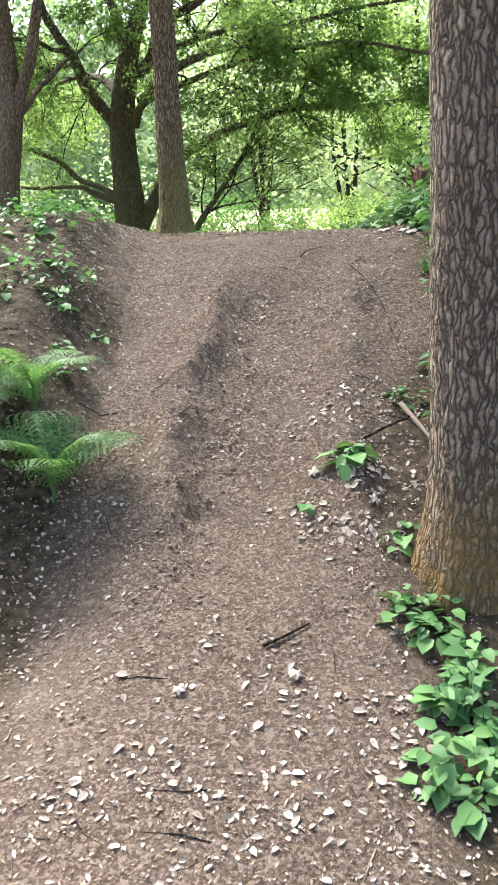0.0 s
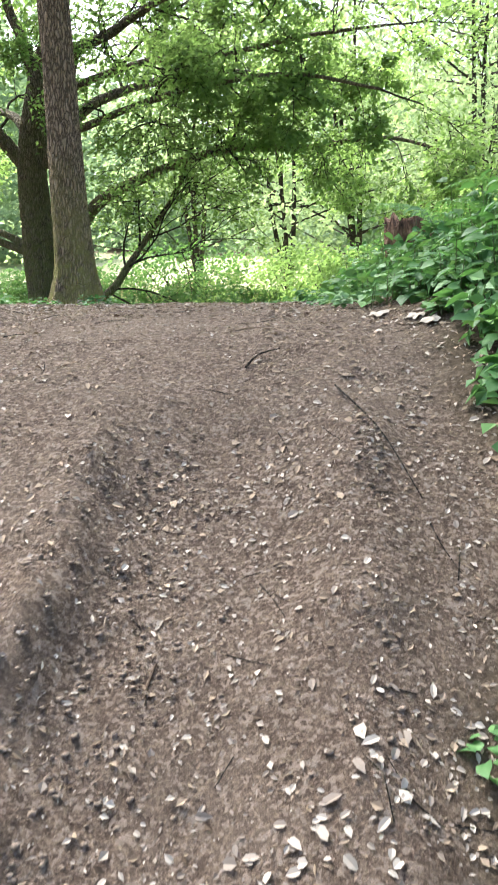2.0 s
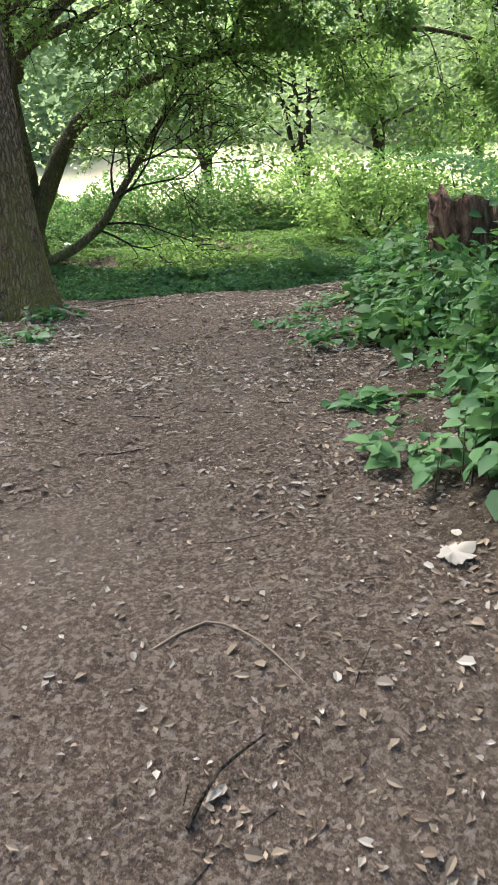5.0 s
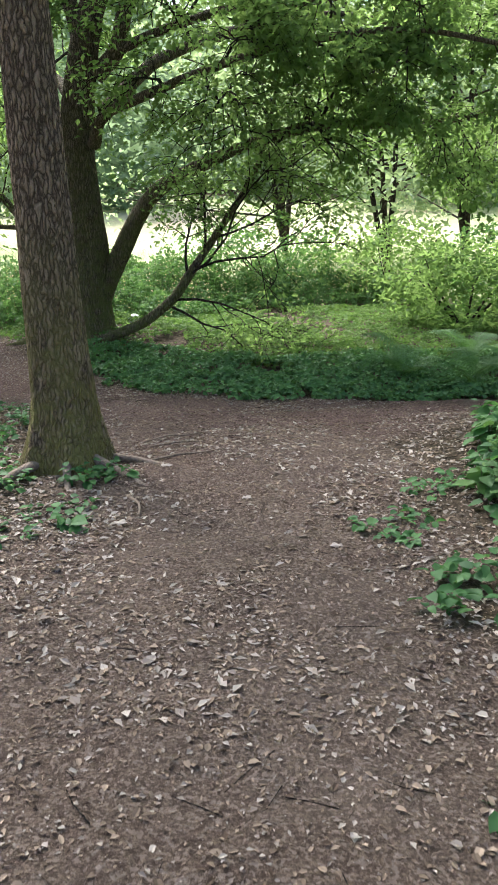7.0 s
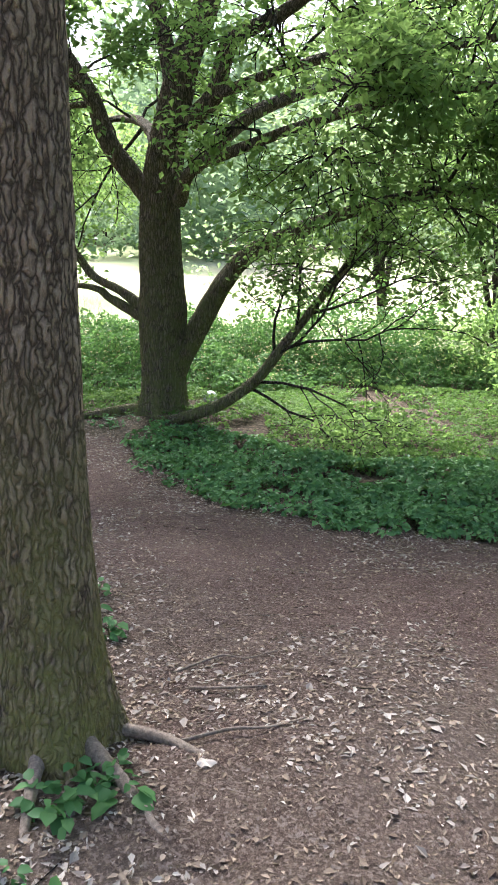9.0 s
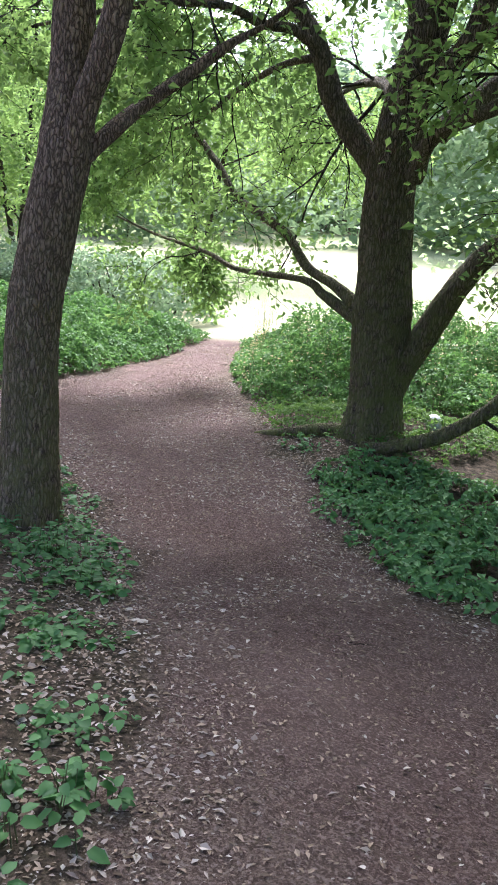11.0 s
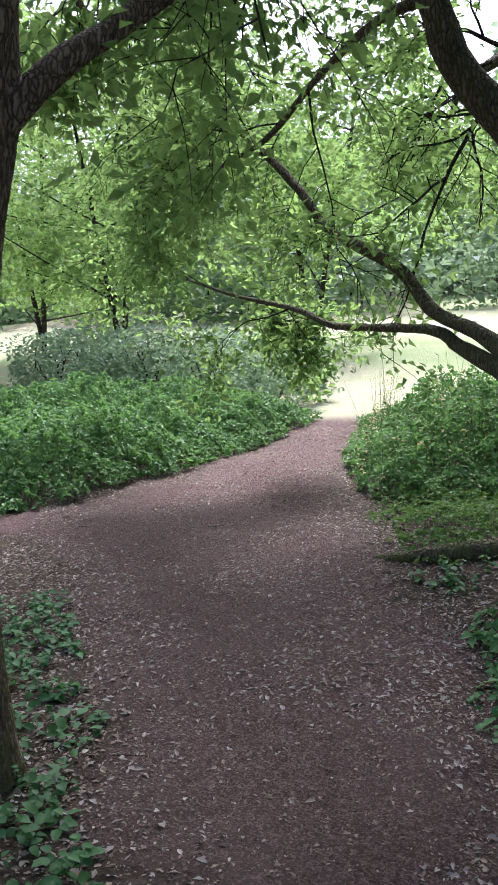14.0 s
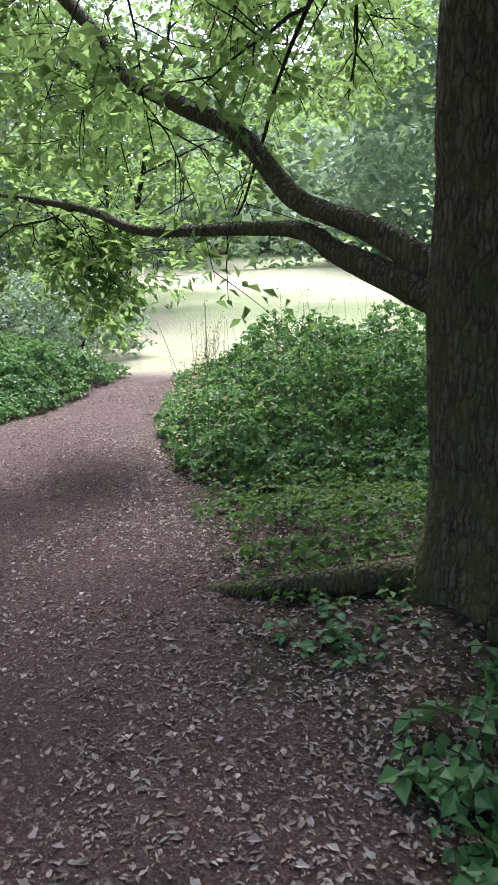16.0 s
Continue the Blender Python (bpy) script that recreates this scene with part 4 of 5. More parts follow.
# ---- distance: bushes, far trees ----
def leaf_cloud(g, centre, radii, n, leaf, seed, gaps=0.0, flat=0.5):
    r = np.random.default_rng(seed)
    v = r.normal(size=(n, 3))
    v = v / np.linalg.norm(v, axis=1)[:, None] * (r.uniform(0.25, 1, n) ** 0.45)[:, None]
    lump = 1 + 0.35 * fbm(v[:, 0] * 2.2 + seed, v[:, 1] * 2.2, v[:, 2] * 2.2, seed, 2)
    p = np.array(centre) + v * lump[:, None] * np.array(radii)
    s = 2.2 / max(radii[0], 0.3)
    p = p[fbm(p[:, 0] * s, p[:, 1] * s, p[:, 2] * s * 1.4, seed + 7, 2) > gaps - 0.75]
    m = len(p)
    L = leaf * r.uniform(0.6, 1.4, m)
    w = r.normal(size=(m, 3)) * [1, 1, flat] + [0, 0, -0.2]
    nor = r.normal(size=(m, 3)) + [0, 0, 1.2]
    leaves(g, p, w, nor, L, L * r.uniform(0.5, 0.8, m))


def bush(name, spot, radii, n, leaf, mat, seed, label, gaps=0.2, group=""):
    base = at_ground(*spot)
    ob = thing(name, base, label, "bush", group)
    w, g = Geo(), Geo()
    r = np.random.default_rng(seed)
    for k in range(6):
        a = r.uniform(0, 6.28)
        e = base + [math.cos(a) * radii[0] * 0.5, math.sin(a) * radii[1] * 0.5, radii[2] * r.uniform(1.0, 1.5)]
        tube(w, np.array([base + [0, 0, -0.05], (base + e) / 2 + r.normal(size=3) * 0.1, e]), [0.03, 0.02, 0.008], 5)
    leaf_cloud(g, base + [0, 0, radii[2] * 0.85], radii, n, leaf, seed, gaps)
    part("stems", w, TWIG, ob, "", "stuff")
    part("foliage", g, mat, ob, "", "stuff", smooth=False)


def small_tree(name, spot, tall, crown, n, leaf, mat, seed, label, stems=3, gaps=0.3, group="", low=0.25):
    base = at_ground(*spot, -0.05)
    ob = thing(name, base, label, "tree", group)
    r = np.random.default_rng(seed)
    g, tw = Geo(), Geo()
    for k in range(stems):
        a = r.uniform(0, 6.28)
        top = base + [math.cos(a) * crown * 0.35, math.sin(a) * crown * 0.35, tall * r.uniform(0.8, 0.95)]
        st = Geo()
        ln, rd = catmull([base, base + (top - base) * 0.4 + r.normal(size=3) * 0.08, base + (top - base) * 0.7 + r.normal(size=3) * 0.12, top], np.array([0.009, 0.007, 0.005, 0.002]) * tall, 0.25)
        tube(st, ln, rd, 8, 0.1, k)
        for j in range(12):
            b = ln[int(len(ln) * r.uniform(0.12, 0.95))]
            e = b + np.array([*(r.normal(size=2) * crown * 0.45), r.uniform(0.1, 0.5) * crown])
            tube(tw, np.array([b, (b + e) / 2 + [0, 0, -0.05], e]), [0.0035 * tall, 0.0025 * tall, 0.001 * tall], 4)
            leaf_cloud(g, e, (crown * 0.42, crown * 0.42, crown * 0.22), n // (stems * 12), leaf, seed * 50 + k * 12 + j, gaps)
        part("trunk", st, TWIG, ob)
    part("fine_branchwork", tw, TWIG, ob, "", "stuff")
    part("crown", g, mat, ob, "", "stuff", smooth=False)


for k, (x, y, rx, rz) in enumerate([(-0.5, 24.5, 2.0, 1.0), (2.5, 24, 1.8, 0.9), (5.0, 21.5, 2.2, 1.1), (3.2, 19.8, 1.6, 0.8), (7.5, 19, 2.0, 1.0), (6.3, 15.5, 1.6, 0.8), (4.6, 13.2, 1.2, 0.55), (9, 14.5, 2.2, 1.1)]):
    bush("hedge_bush", (x, y), (rx, rx * 0.8, rz), 4500, 0.1, OAK_LEAF if k % 2 else BRAMBLE, 60 + k, "rounded green bush before the meadow", group="bushes before the meadow")
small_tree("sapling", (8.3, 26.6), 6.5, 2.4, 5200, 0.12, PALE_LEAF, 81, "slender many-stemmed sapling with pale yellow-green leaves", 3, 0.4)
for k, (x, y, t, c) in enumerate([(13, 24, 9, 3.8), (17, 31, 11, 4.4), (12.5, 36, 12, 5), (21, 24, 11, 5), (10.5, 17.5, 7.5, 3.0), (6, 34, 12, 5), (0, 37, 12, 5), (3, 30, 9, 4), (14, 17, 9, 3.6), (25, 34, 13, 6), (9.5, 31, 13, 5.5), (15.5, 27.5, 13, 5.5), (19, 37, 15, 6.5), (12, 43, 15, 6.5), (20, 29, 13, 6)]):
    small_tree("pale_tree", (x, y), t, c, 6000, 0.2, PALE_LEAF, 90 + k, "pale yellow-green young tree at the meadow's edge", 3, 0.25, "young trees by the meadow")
for k, (x, y, t, c) in enumerate([(-24, 36, 13, 6), (-27, 29, 13, 6), (-19, 42, 13, 6), (-24, 21, 11, 5), (-33, 40, 14, 6)]):
    small_tree("edge_tree", (x, y), t, c, 15000, 0.21, OAK_LEAF, 110 + k, "leafy green tree along the far side of the bramble bank", 2, -0.2, "trees by the bramble bank")
# these shrubs share the haze-paled leaf colour of the far woods
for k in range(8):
    bush("pale_shrub", (-11.5 - 1.9 * (k % 4) - 0.4 * k, 27.5 + 2.2 * (k // 4) + (k % 3) * 0.6), (1.5, 1.3, 0.9), 2600, 0.12, HAZED_LEAF, 130 + k, "pale grey-green willow shrub beyond the brambles", 0.2, "willow shrubs")

woods = Geo()
trunks = Geo()
for k in range(64):
    a = -1.25 + 2.5 * k / 63
    r0 = 66 + 10 * math.sin(k * 1.7) + 6 * math.sin(k * 0.63)
    x, y = math.sin(a) * r0 * 1.1 - 4, 12 + math.cos(a) * r0
    base = at_ground(x, y)
    t = 18 + 3 * math.sin(k * 2.3) + 2 * math.cos(k * 5.1)
    for j in range(4):
        o = rng.normal(size=3) * [2.2, 2.2, 0.5]
        leaf_cloud(woods, base + o + [0, 0, t * (0.16 + 0.2 * j)], (4.8 - 0.5 * j, 4.8 - 0.5 * j, 3.8), 320, 0.7, 200 + k * 4 + j, 0.1)
    leaf_cloud(woods, base + [0, -2.5, 1.4], (5.5, 2.5, 2.2), 420, 0.5, 700 + k, -0.3)
    tube(trunks, np.array([base, base + [0.1, 0, t * 0.05], base + [0, 0.1, t * 0.1]]), [0.12, 0.1, 0.05], 6)
# dense wood beyond the meadow, one uneven wall of crowns, its haze only in the colour
wa, wh = np.meshgrid(np.linspace(-1.5, 1.5, 420), np.linspace(0, 1, 60))
wr = 88 + 7 * fbm(wa * 14, wh * 3, 0, 71, 4) - 9 * np.sin(np.clip(wh * 1.1, 0, 1) * 3.14) * (0.6 + 0.4 * vnoise(wa * 22, wh * 4, 0, 73))
wx, wy = np.sin(wa) * wr * 1.1 - 4, 12 + np.cos(wa) * wr
wz = height(wx, wy, False) - 0.5 + wh * (13.5 + 4 * fbm(wa * 9, 0, 0, 75, 3))
wi = np.arange(59)[:, None] * 420 + np.arange(419)[None]
wall = Geo()
wall.add(np.stack([wx, wy, wz], -1).reshape(-1, 3), None, np.stack([wi, wi + 1, wi + 421, wi + 420], -1).reshape(-1, 4))
woods_ob = part("far_woods", woods, HAZED_LEAF, None, "green wood on the far side of the meadow, haze put into its leaf colour", "stuff", smooth=False)
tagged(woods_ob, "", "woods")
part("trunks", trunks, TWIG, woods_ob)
part("dense_crowns", wall, HAZED_LEAF, woods_ob, "", "stuff")


# ---- leaf litter, twigs, small things ----
def on_path_points(n, seed, drift=0.0, reach=0.5, y0=0.9, y1=25.0):
    """Points on and beside the bare soil, thicker in drifts and toward the camera's line."""
    r = np.random.default_rng(seed)
    y = y0 + (y1 - y0) * r.random(n * 6) ** 0.9
    cx = np.interp(y, [0, 5, 9, 11, 13, 15, 18, 25], [0, 0, 0.2, -0.2, -1.6, -3.0, -5.6, -8.6])
    wide = np.interp(y, [0, 5, 9, 12, 14, 18, 25], [1.1, 1.4, 1.7, 3.0, 3.2, 2.6, 0.8])
    x = cx + r.uniform(-1, 1, n * 6) * wide
    d, inside = dist_to_line(x, y, PATH_EDGE)
    s = np.where(inside, d, -d)
    edge = np.exp(-(s / 0.35) ** 2)
    dens = (0.35 + 0.65 * np.clip(0.5 + 1.2 * fbm(x * 1.6, y * 1.6, 0, seed + 1, 3), 0, 1)) * (1 - drift) + drift * (np.clip(fbm(x * 1.4, y * 1.4, 0, 77, 3) * 2.2, 0, 1) + edge)
    keep = (r.random(n * 6) < dens) & (s > -reach)
    return x[keep][:n], y[keep][:n]


def litter(name, n, lo, hi, mat, seed, label, drift, rich=False, slim=(0.4, 0.8), curl=0.35, y0=0.9, y1=25.0, spots=None):
    x, y = on_path_points(n, seed, drift, 0.7, y0, y1) if spots is None else spots
    m = len(x)
    r = np.random.default_rng(seed + 5)
    z = height(x, y) + 0.004
    L = lo + (hi - lo) * r.random(m) ** 2.2
    a = r.uniform(0, 6.28, m)
    e = 0.05
    gxs = (height(x + e, y, False) - height(x - e, y, False)) / (2 * e)
    gys = (height(x, y + e, False) - height(x, y - e, False)) / (2 * e)
    nor = unit(np.stack([-gxs, -gys, np.ones(m)], 1) + r.normal(size=(m, 3)) * curl * 0.6)
    way = np.stack([np.cos(a), np.sin(a), np.zeros(m)], 1)
    way = unit(way - nor * (way * nor).sum(1)[:, None])
    g = Geo()
    leaves(g, np.stack([x, y, z], 1) - way * (L / 2)[:, None], way, nor, L, L * r.uniform(*slim, m), rich, curl * 0.5, curl * 0.3)
    ob = part(name, g, mat, None, label, "stuff", smooth=False)
    return tagged(ob, "", "leaf litter")


def drift_points(heaps, seed):
    """Points heaped round given spots: x, y, spread and count of each heap."""
    r = np.random.default_rng(seed)
    xy = [np.array([x, y]) + r.normal(size=(n, 2)) * [w, w * 0.6] for x, y, w, n in heaps]
    return tuple(np.concatenate(xy).T)


litter("leaf_crumbs", 60000, 0.007, 0.028, LITTER, 300, "brown crumbs of dead leaves and bark on soil", 0.2, slim=(0.2, 0.7))
litter("pale_leaf_crumbs", 34000, 0.006, 0.024, PALE_LITTER, 310, "bleached crumbs of dead leaves on soil", 0.75, slim=(0.3, 0.8))
litter("dead_leaves", 16000, 0.011, 0.034, LITTER, 320, "curled brown dead leaves on soil", 0.6, rich=True, y0=4.2)
litter("bleached_leaves", 4500, 0.011, 0.036, PALE_LITTER, 330, "bleached pale dead leaves on soil", 0.7, rich=True, y0=4.2)
litter("slope_leaves", 1500, 0.009, 0.026, PALE_LITTER, 335, "small pale dead leaves on the climb", 0.7, rich=True, y0=0.9, y1=4.4)
litter("leaf_carpet", 34000, 0.013, 0.043, LITTER, 360, "brown leaf pieces and chips on the dark path", 0.35, slim=(0.2, 0.65), y0=7.0, y1=21.0)
litter("pale_leaf_carpet", 17000, 0.014, 0.058, PALE_LITTER, 370, "pale leaf pieces and chips on the dark path", 0.9, slim=(0.2, 0.65), y0=7.0, y1=21.0)
LITTERED = [(-0.9, 8.2), (-1.0, 10.0), (-1.9, 12.2), (-3.4, 14.1), (-6.1, 16.6), (-8.2, 17.2), (-9, 15.5), (-6.5, 12), (-3.5, 9.5), (-2, 7.5)]
litter("bank_leaves", 0, 0.016, 0.048, LITTER, 380, "brown dead leaves under the herbs beside the path", 0, slim=(0.35, 0.8), spots=tuple(scatter(LITTERED, 520, 381).T))
litter("pale_bank_leaves", 0, 0.016, 0.052, PALE_LITTER, 390, "bleached dead leaves under the herbs beside the path", 0, rich=True, spots=tuple(scatter(LITTERED, 150, 391).T))
OAKFOOT = [(-4.2, 17.6), (-3.4, 17.0), (-2.6, 16.0), (-1.7, 14.9), (-1.2, 15.3), (-2.0, 17.2), (-3.2, 19.2), (-5.0, 20.0)]
litter("oak_foot_leaves", 0, 0.016, 0.045, LITTER, 400, "brown dead leaves round the foot of the oak", 0, slim=(0.35, 0.8), spots=tuple(scatter(OAKFOOT, 500, 401).T))
HEAPS = [(-0.35, 1.75, 0.22, 70), (0.1, 1.6, 0.25, 80), (-0.15, 2.05, 0.2, 60), (0.4, 1.9, 0.16, 60), (0.35, 2.75, 0.12, 90), (0.45, 3.0, 0.12, 70), (0.2, 3.35, 0.1, 40), (0.45, 3.5, 0.14, 60), (0.1, 2.9, 0.08, 24),
         (0.5, 6.0, 0.12, 30), (-0.85, 8.5, 0.18, 70), (-0.5, 8.7, 0.2, 60), (0.6, 9.6, 0.25, 80), (0.3, 8.9, 0.2, 50), (1.0, 5.3, 0.12, 24)]
litter("leaf_heap", 0, 0.014, 0.042, PALE_LITTER, 410, "drifts of bleached dead leaves caught on the soil", 0, rich=True, spots=drift_points(HEAPS, 411))

def wood_chips(name, n, seed, lo, hi, thick, mat, label, drift=0.3):
    x, y = on_path_points(n, seed, drift)
    r = np.random.default_rng(seed)
    g = Geo()
    for k in range(len(x)):
        ln, a = lo + (hi - lo) * r.random() ** 2.5, r.uniform(0, 6.28)
        d = np.array([math.cos(a), math.sin(a)]) * ln / 2
        bend = r.normal(size=2) * ln * 0.06
        px = np.array([x[k] - d[0], x[k] + bend[0], x[k] + d[0]])
        py = np.array([y[k] - d[1], y[k] + bend[1], y[k] + d[1]])
        t = thick * r.uniform(0.6, 1.5) * (0.6 + ln * 2)
        tube(g, np.stack([px, py, height(px, py) + t * 0.7], 1), [t, t * 0.9, t * 0.5], 4)
    return tagged(part(name, g, mat, None, label, "stuff"), "", "twigs")


wood_chips("thin_twigs", 900, 340, 0.03, 0.2, 0.0018, TWIG, "thin dark twigs scattered on the soil")
wood_chips("pale_twigs", 450, 350, 0.02, 0.09, 0.0026, LITTER, "pale splinters and stalks scattered on the soil")


def stick(pts, radius, label, mat=TWIG):
    """One larger stick lying on the ground; each point is x, y and its lift."""
    line, rad = catmull([at_ground(x, y, h + radius * 0.7) for x, y, h in pts], np.linspace(radius, radius * 0.5, len(pts)), 0.04)
    g = Geo()
    tube(g, line, rad, 8, 0.2, int(abs(pts[0][0]) * 50), 0.001, detail=4)
    tagged(part("stick", g, mat, None, label), "", "stick", "sticks on the ground")


stick([(0.23, 4.95, 0), (0.28, 5.03, 0.01), (0.36, 5.10, 0)], 0.005, "short dark curved stick on trodden soil")
stick([(0.16, 5.32, 0), (0.26, 5.38, 0.005), (0.36, 5.30, 0.01), (0.46, 5.16, 0)], 0.0035, "thin pale crooked stick on trodden soil", LITTER)
stick([(0.50, 4.75, 0), (0.58, 4.45, 0.004), (0.64, 4.2, -0.004)], 0.0035, "half-buried dark root on trodden soil")
stick([(0.42, 3.20, 0), (0.52, 3.26, 0.03), (0.62, 3.3, 0.05)], 0.008, "brown stick on the slope")
stick([(0.60, 3.42, 0.03), (0.68, 3.22, 0.02), (0.74, 3.05, 0.01)], 0.011, "bleached stick on the slope", LITTER)
stick([(0.0, 2.22, 0), (0.08, 2.26, 0.008), (0.15, 2.32, 0)], 0.006, "short brown stick on the slope")
stick([(-0.56, 9.62, 0), (-0.40, 9.72, 0.015), (-0.28, 9.75, 0.01), (-0.15, 9.85, 0)], 0.008, "dead branch piece beside the tree foot", ROOT)
stick([(-0.62, 10.05, 0), (-0.45, 10.02, 0.02), (-0.30, 10.1, 0)], 0.007, "dead branch piece beside the tree foot", ROOT)
stick([(-0.55, 8.95, 0), (-0.47, 8.83, 0.01), (-0.45, 8.72, 0)], 0.009, "pale curved stick beside the tree foot", LITTER)
stick([(-0.72, 10.2, 0), (-0.55, 10.38, 0.02), (-0.46, 10.36, 0.012), (-0.32, 10.5, 0.01)], 0.006, "crooked dead stick on the path", ROOT)

# surface roots of the straight tree
for pts, r0 in (([(-0.82, 9.45, 0.06), (-0.66, 9.32, 0.01), (-0.5, 9.15, -0.012), (-0.3, 9.0, -0.03)], 0.03), ([(-0.85, 9.6, 0.06), (-0.62, 9.62, 0.01), (-0.4, 9.55, -0.015), (-0.15, 9.5, -0.03)], 0.028),
                ([(-1.1, 9.4, 0.06), (-1.2, 9.2, 0.03), (-1.28, 9.0, -0.02)], 0.032), ([(-0.95, 9.4, 0.06), (-0.9, 9.2, 0.03), (-0.84, 8.98, -0.02)], 0.03)):
    line, rad = catmull([at_ground(*q) for q in pts], np.linspace(r0, r0 * 0.35, len(pts)), 0.04)
    g = Geo()
    tube(g, line, rad, 12, 0.15, 3, 0.003, detail=5)
    part("root", g, ROOT, btree)
for pts, r0 in (([(-3.05, 17.9, 0.05), (-3.4, 17.75, 0.06), (-3.8, 17.7, 0.02), (-4.1, 17.75, -0.02)], 0.085), ([(-2.55, 17.8, 0.05), (-2.35, 17.5, 0.02), (-2.1, 17.3, -0.03)], 0.07)):
    line, rad = catmull([at_ground(*q) for q in pts], np.linspace(r0, r0 * 0.4, len(pts)), 0.06)
    g = Geo()
    tube(g, line, rad, 12, 0.15, 3, 0.003, detail=5)
    part("root", g, OAK_BARK, oak)

# clods along the rut
clods = Geo()
cr = np.random.default_rng(21)
for k in range(1500):
    y = cr.uniform(2.4, 4.6)
    x = np.interp(y, [2.2, 3.0, 3.8, 4.6, 5.2], [-0.15, -0.1, 0.02, 0.12, 0.2]) - 0.2 + cr.normal() * 0.12
    if k % 6 == 0:
        x = np.interp(y, [3.4, 4.6], [0.38, 0.55]) + cr.normal() * 0.06
    s = 0.0025 + 0.006 * cr.random() ** 3
    o = np.array([[1, 0, 0], [-1, 0, 0], [0, 1, 0], [0, -1, 0], [0, 0, 1], [0, 0, -1], [.7, .7, .5], [-.7, .7, .5], [-.7, -.7, .5], [.7, -.7, .5]]) * cr.uniform(0.6, 1.2, (10, 3)) * s
    z = float(height(np.array([x]), np.array([y]))[0])
    clods.add(o * [1.2, 1.2, 0.8] + [x, y, z + s * 0.1], [[0, 6, 9], [9, 6, 4], [6, 2, 7], [6, 7, 4], [7, 1, 8], [7, 8, 4], [8, 3, 9], [8, 9, 4], [0, 2, 6], [2, 1, 7], [1, 3, 8], [3, 0, 9], [0, 5, 2], [2, 5, 1], [1, 5, 3], [3, 5, 0]])


def clod_build(nt, bsdf, node):
    co = node("ShaderNodeTexCoord").outputs["Object"]
    n = noise_of(node, co, 70.0, 5.0, 0.7)
    nt.links.new(ramp(node, n, [(0.35, (0.12, 0.085, 0.063)), (0.65, (0.32, 0.24, 0.18))]), bsdf.inputs["Base Color"])
    bsdf.inputs["Roughness"].default_value = 0.95
    bump(nt, node, bsdf, n, 0.8, 0.01)


CLOD = material("soil_clod", clod_build)
tagged(part("soil_clods", clods, CLOD, None, "crumbled brown clods along the washed-out rut", "stuff"), "", "soil")


# rotten stump
def stump_build(nt, bsdf, node):
    co = node("ShaderNodeTexCoord").outputs["Object"]
    st = node("ShaderNodeMapping", {"Vector": co, "Scale": (1, 1, 0.3)}).outputs[0]
    n = noise_of(node, st, 28.0, 6.0, 0.75)
    nt.links.new(ramp(node, n, [(0.35, (0.03, 0.016, 0.01)), (0.5, (0.15, 0.075, 0.045)), (0.68, (0.36, 0.22, 0.14))]), bsdf.inputs["Base Color"])
    bsdf.inputs["Roughness"].default_value = 0.95
    bump(nt, node, bsdf, n, 1.0, 0.03)


ROT = material("rotten_wood", stump_build)
sb = at_ground(1.67, 8.6, -0.03)
stump = thing("tree_stump", sb, "broken red-brown rotten tree stump among nettles", "stump")
th = np.arange(48) / 48 * 2 * np.pi
top = 0.49 + 0.06 * vnoise(np.cos(th) * 2.2, np.sin(th) * 2.2, 0, 5) + 0.06 * vnoise(np.cos(th) * 4.5, np.sin(th) * 4.5, 0, 6)
rings = []
for f in np.linspace(0, 1, 22):
    rad = 0.165 * (0.72 + 0.38 * np.clip((f - 0.3) / 0.4, 0, 1) + 0.25 * np.exp(-f * 6) + 0.18 * vnoise(np.cos(th) * 2.5, np.sin(th) * 2.5, f * 2, 9) + 0.14 * np.abs(vnoise(np.cos(th) * 8, np.sin(th) * 8, f * 2.5, 11)))
    rings.append(np.stack([sb[0] + rad * np.cos(th), sb[1] + rad * np.sin(th), sb[2] + f * (top + 0.05)], 1))
for f in (0.75, 0.5, 0.2):
    rings.append(np.stack([sb[0] + 0.13 * f * np.cos(th), sb[1] + 0.13 * f * np.sin(th), sb[2] + (top - 0.12 * (1 - f) - 0.03) + 0.04 * vnoise(np.cos(th) * 5, np.sin(th) * 5, f * 4, 15)], 1))
sg = Geo()
si = np.arange(len(rings) - 1)[:, None] * 48
sj = np.arange(48)[None]
sg.add(np.concatenate(rings), None, np.stack([si + sj, si + (sj + 1) % 48, si + 48 + (sj + 1) % 48, si + 48 + sj], -1).reshape(-1, 4))
part("body", sg, ROT, stump)
sl = Geo()
for k in range(26):
    a = cr.uniform(0, 6.28)
    b = sb + [0.17 * math.cos(a), 0.17 * math.sin(a), cr.uniform(0.2, 0.46)]
    d = unit(np.array([math.cos(a) * 0.6, math.sin(a) * 0.6, cr.uniform(-0.6, 1.0)]))
    tube(sl, np.array([b - d * 0.03, b + d * 0.03, b + d * cr.uniform(0.05, 0.09)]), [0.022, 0.016, 0.004], 5, 0.3, k)
part("splinters", sl, ROT, stump, "", "stuff")


# white ball lying behind the oak
def ball_build(nt, bsdf, node):
    co = node("ShaderNodeTexCoord").outputs["Object"]
    n = noise_of(node, co, 9.0, 4.0)
    nt.links.new(ramp(node, n, [(0.4, (0.5, 0.5, 0.48)), (0.6, (0.8, 0.8, 0.79))]), bsdf.inputs["Base Color"])
    bsdf.inputs["Roughness"].default_value = 0.5


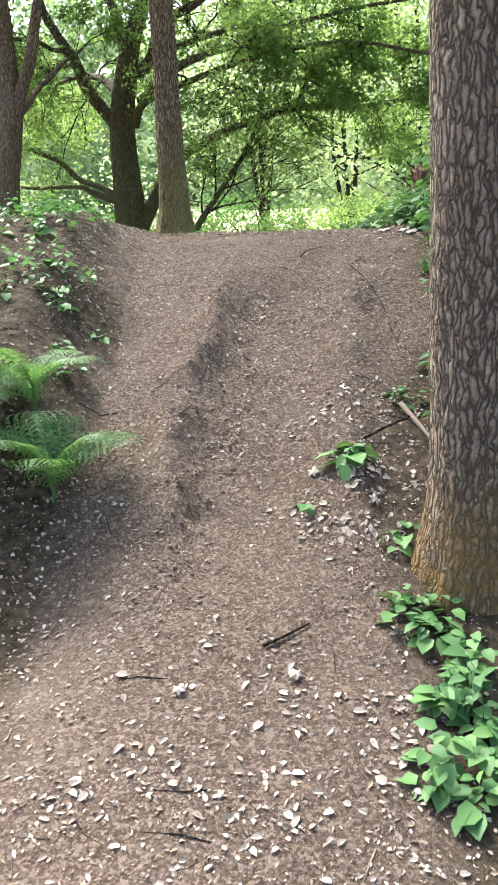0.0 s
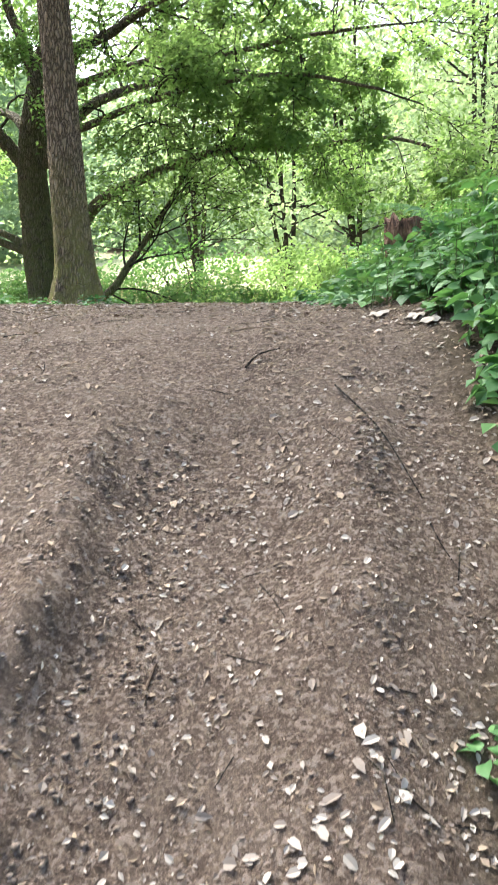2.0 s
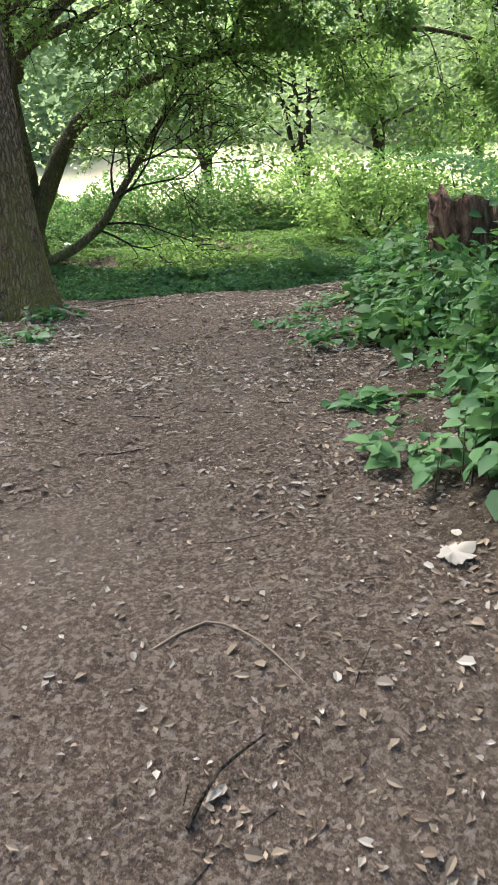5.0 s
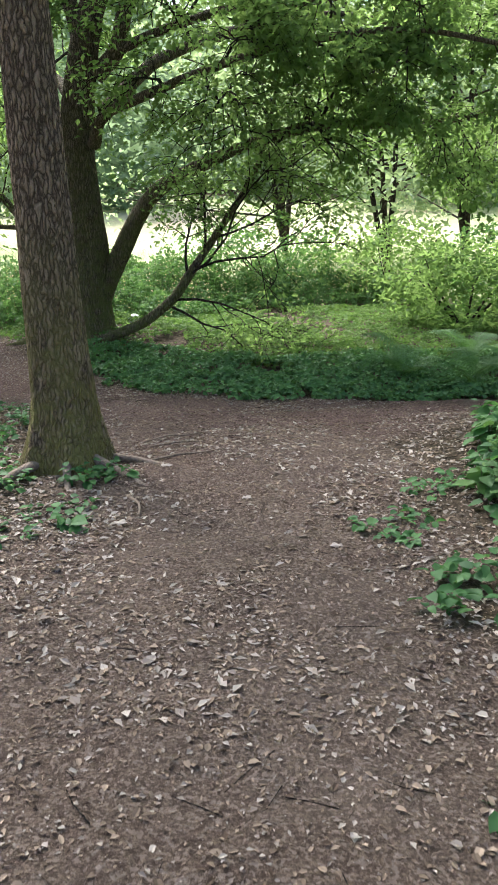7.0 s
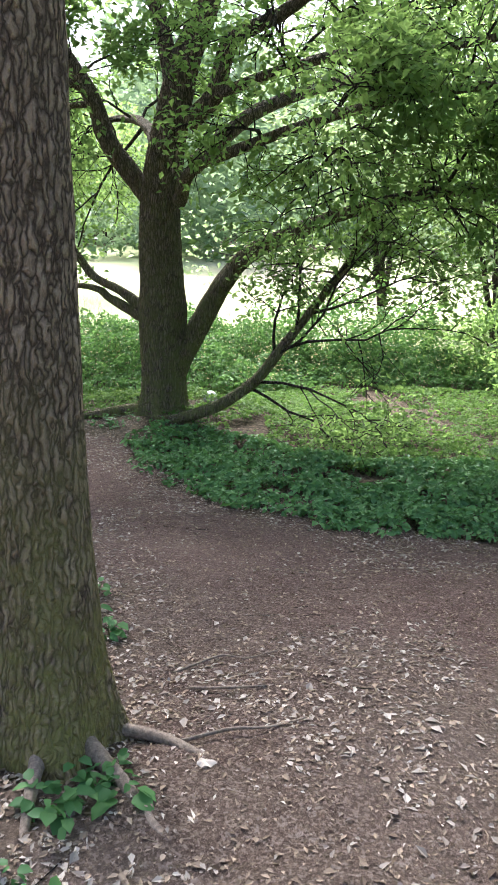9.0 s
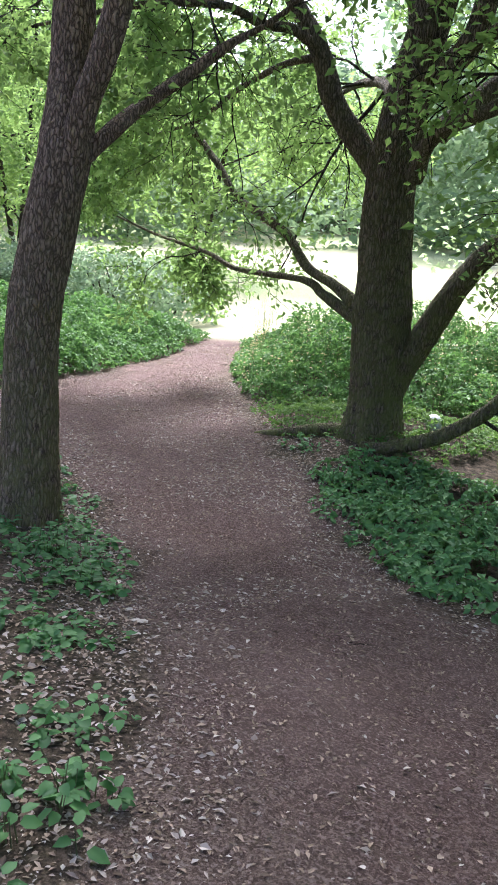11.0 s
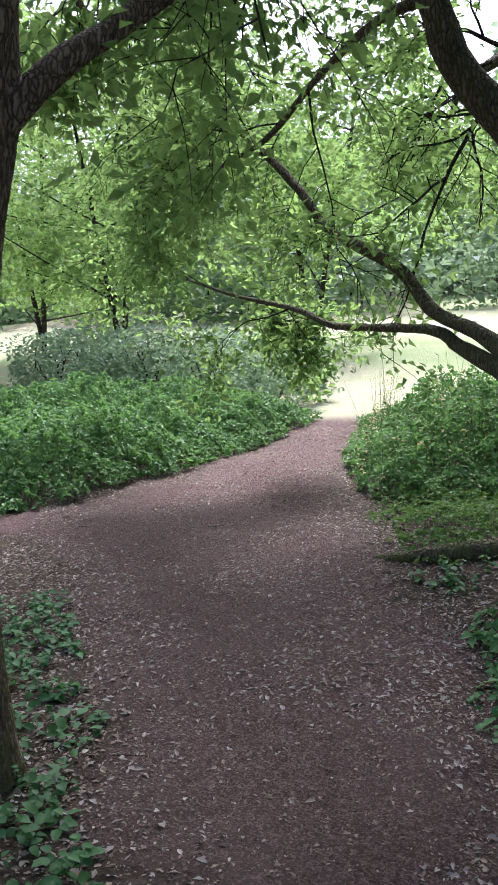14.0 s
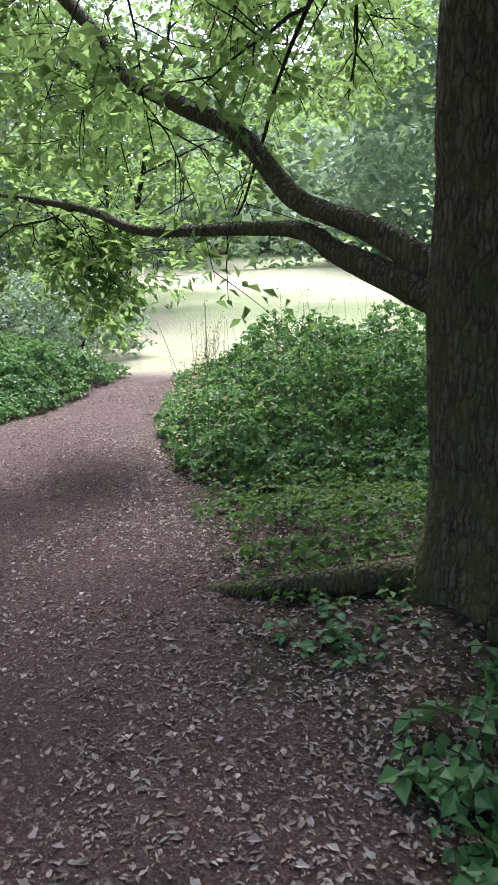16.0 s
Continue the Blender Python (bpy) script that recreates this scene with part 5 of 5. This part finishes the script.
BALL = material("scuffed_white_plastic", ball_build)
bg = Geo()
lat, lon = np.meshgrid(np.linspace(-1.57, 1.57, 17), np.arange(28) / 28 * 6.283, indexing="ij")
br = 0.1 * (1 - 0.012 * (np.abs(np.sin(lon * 3) * np.cos(lat * 2)) < 0.08))
bc = at_ground(-2.28, 18.6, 0.1)
bi = np.arange(16)[:, None] * 28
bj = np.arange(28)[None]
bg.add(np.stack([bc[0] + br * np.cos(lat) * np.cos(lon), bc[1] + br * np.cos(lat) * np.sin(lon), bc[2] + br * np.sin(lat)], -1).reshape(-1, 3), None,
       np.stack([bi + bj, bi + (bj + 1) % 28, bi + 28 + (bj + 1) % 28, bi + 28 + bj], -1).reshape(-1, 4))
tagged(part("ball", bg, BALL, None, "scuffed white plastic ball in herbs beside the oak"), "", "ball")


def lobed_leaf(x, y, size, turn, label):
    """A big bleached sycamore leaf with five pointed lobes, curled at the edge."""
    g = Geo()
    n = 40
    a = np.arange(n) / n * 2 * np.pi
    r = size * (0.62 + 0.22 * np.abs(np.cos(a * 2.5)) + 0.07 * np.cos(a * 15) + 0.08 * np.sin(a * 7 + turn * 5)) * (0.8 + 0.25 * np.cos(a))
    ctr = at_ground(x, y, 0.012)
    px, py = x + r * np.cos(a + turn), y + r * np.sin(a + turn)
    rim = np.stack([px, py, height(px, py, False) + 0.010 + 0.005 * np.sin(a * 4 + turn)], 1)
    mid = ctr + (rim - ctr) * 0.5 + [0, 0, 0.004]
    v = np.vstack([rim, mid, ctr + [0, 0, 0.004]])
    j = np.arange(n)
    j2 = (j + 1) % n
    g.add(v, np.stack([n + j, n + j2, np.full(n, 2 * n)], 1), np.stack([j, j2, n + j2, n + j], 1))
    g.add(v - [0, 0, 0.0012], np.stack([n + j2, n + j, np.full(n, 2 * n)], 1), np.stack([j2, j, n + j, n + j2], 1))
    tagged(part("fallen_leaf", g, PALE_LITTER, None, label), "", "leaf", "large fallen leaves")


for x, y, size, turn in ((0.79, 5.52, 0.062, 0.4), (0.90, 5.32, 0.058, 1.9), (0.94, 5.22, 0.05, 3.0), (-0.52, 8.6, 0.05, 1.0), (-0.85, 8.5, 0.05, 2.0), (-0.45, 9.5, 0.045, 0.2), (0.02, 8.95, 0.035, 0.8), (0.42, 8.3, 0.04, 2.2),
                         (0.33, 2.95, 0.035, 0.5), (0.42, 2.84, 0.03, 1.5), (0.10, 2.1, 0.03, 2.5), (-0.25, 2.05, 0.03, 0.9), (-2.27, 12.64, 0.06, 0.7), (0.2, 3.05, 0.035, 1.1)):
    lobed_leaf(x, y, size, turn, "large bleached lobed leaf lying on the soil")
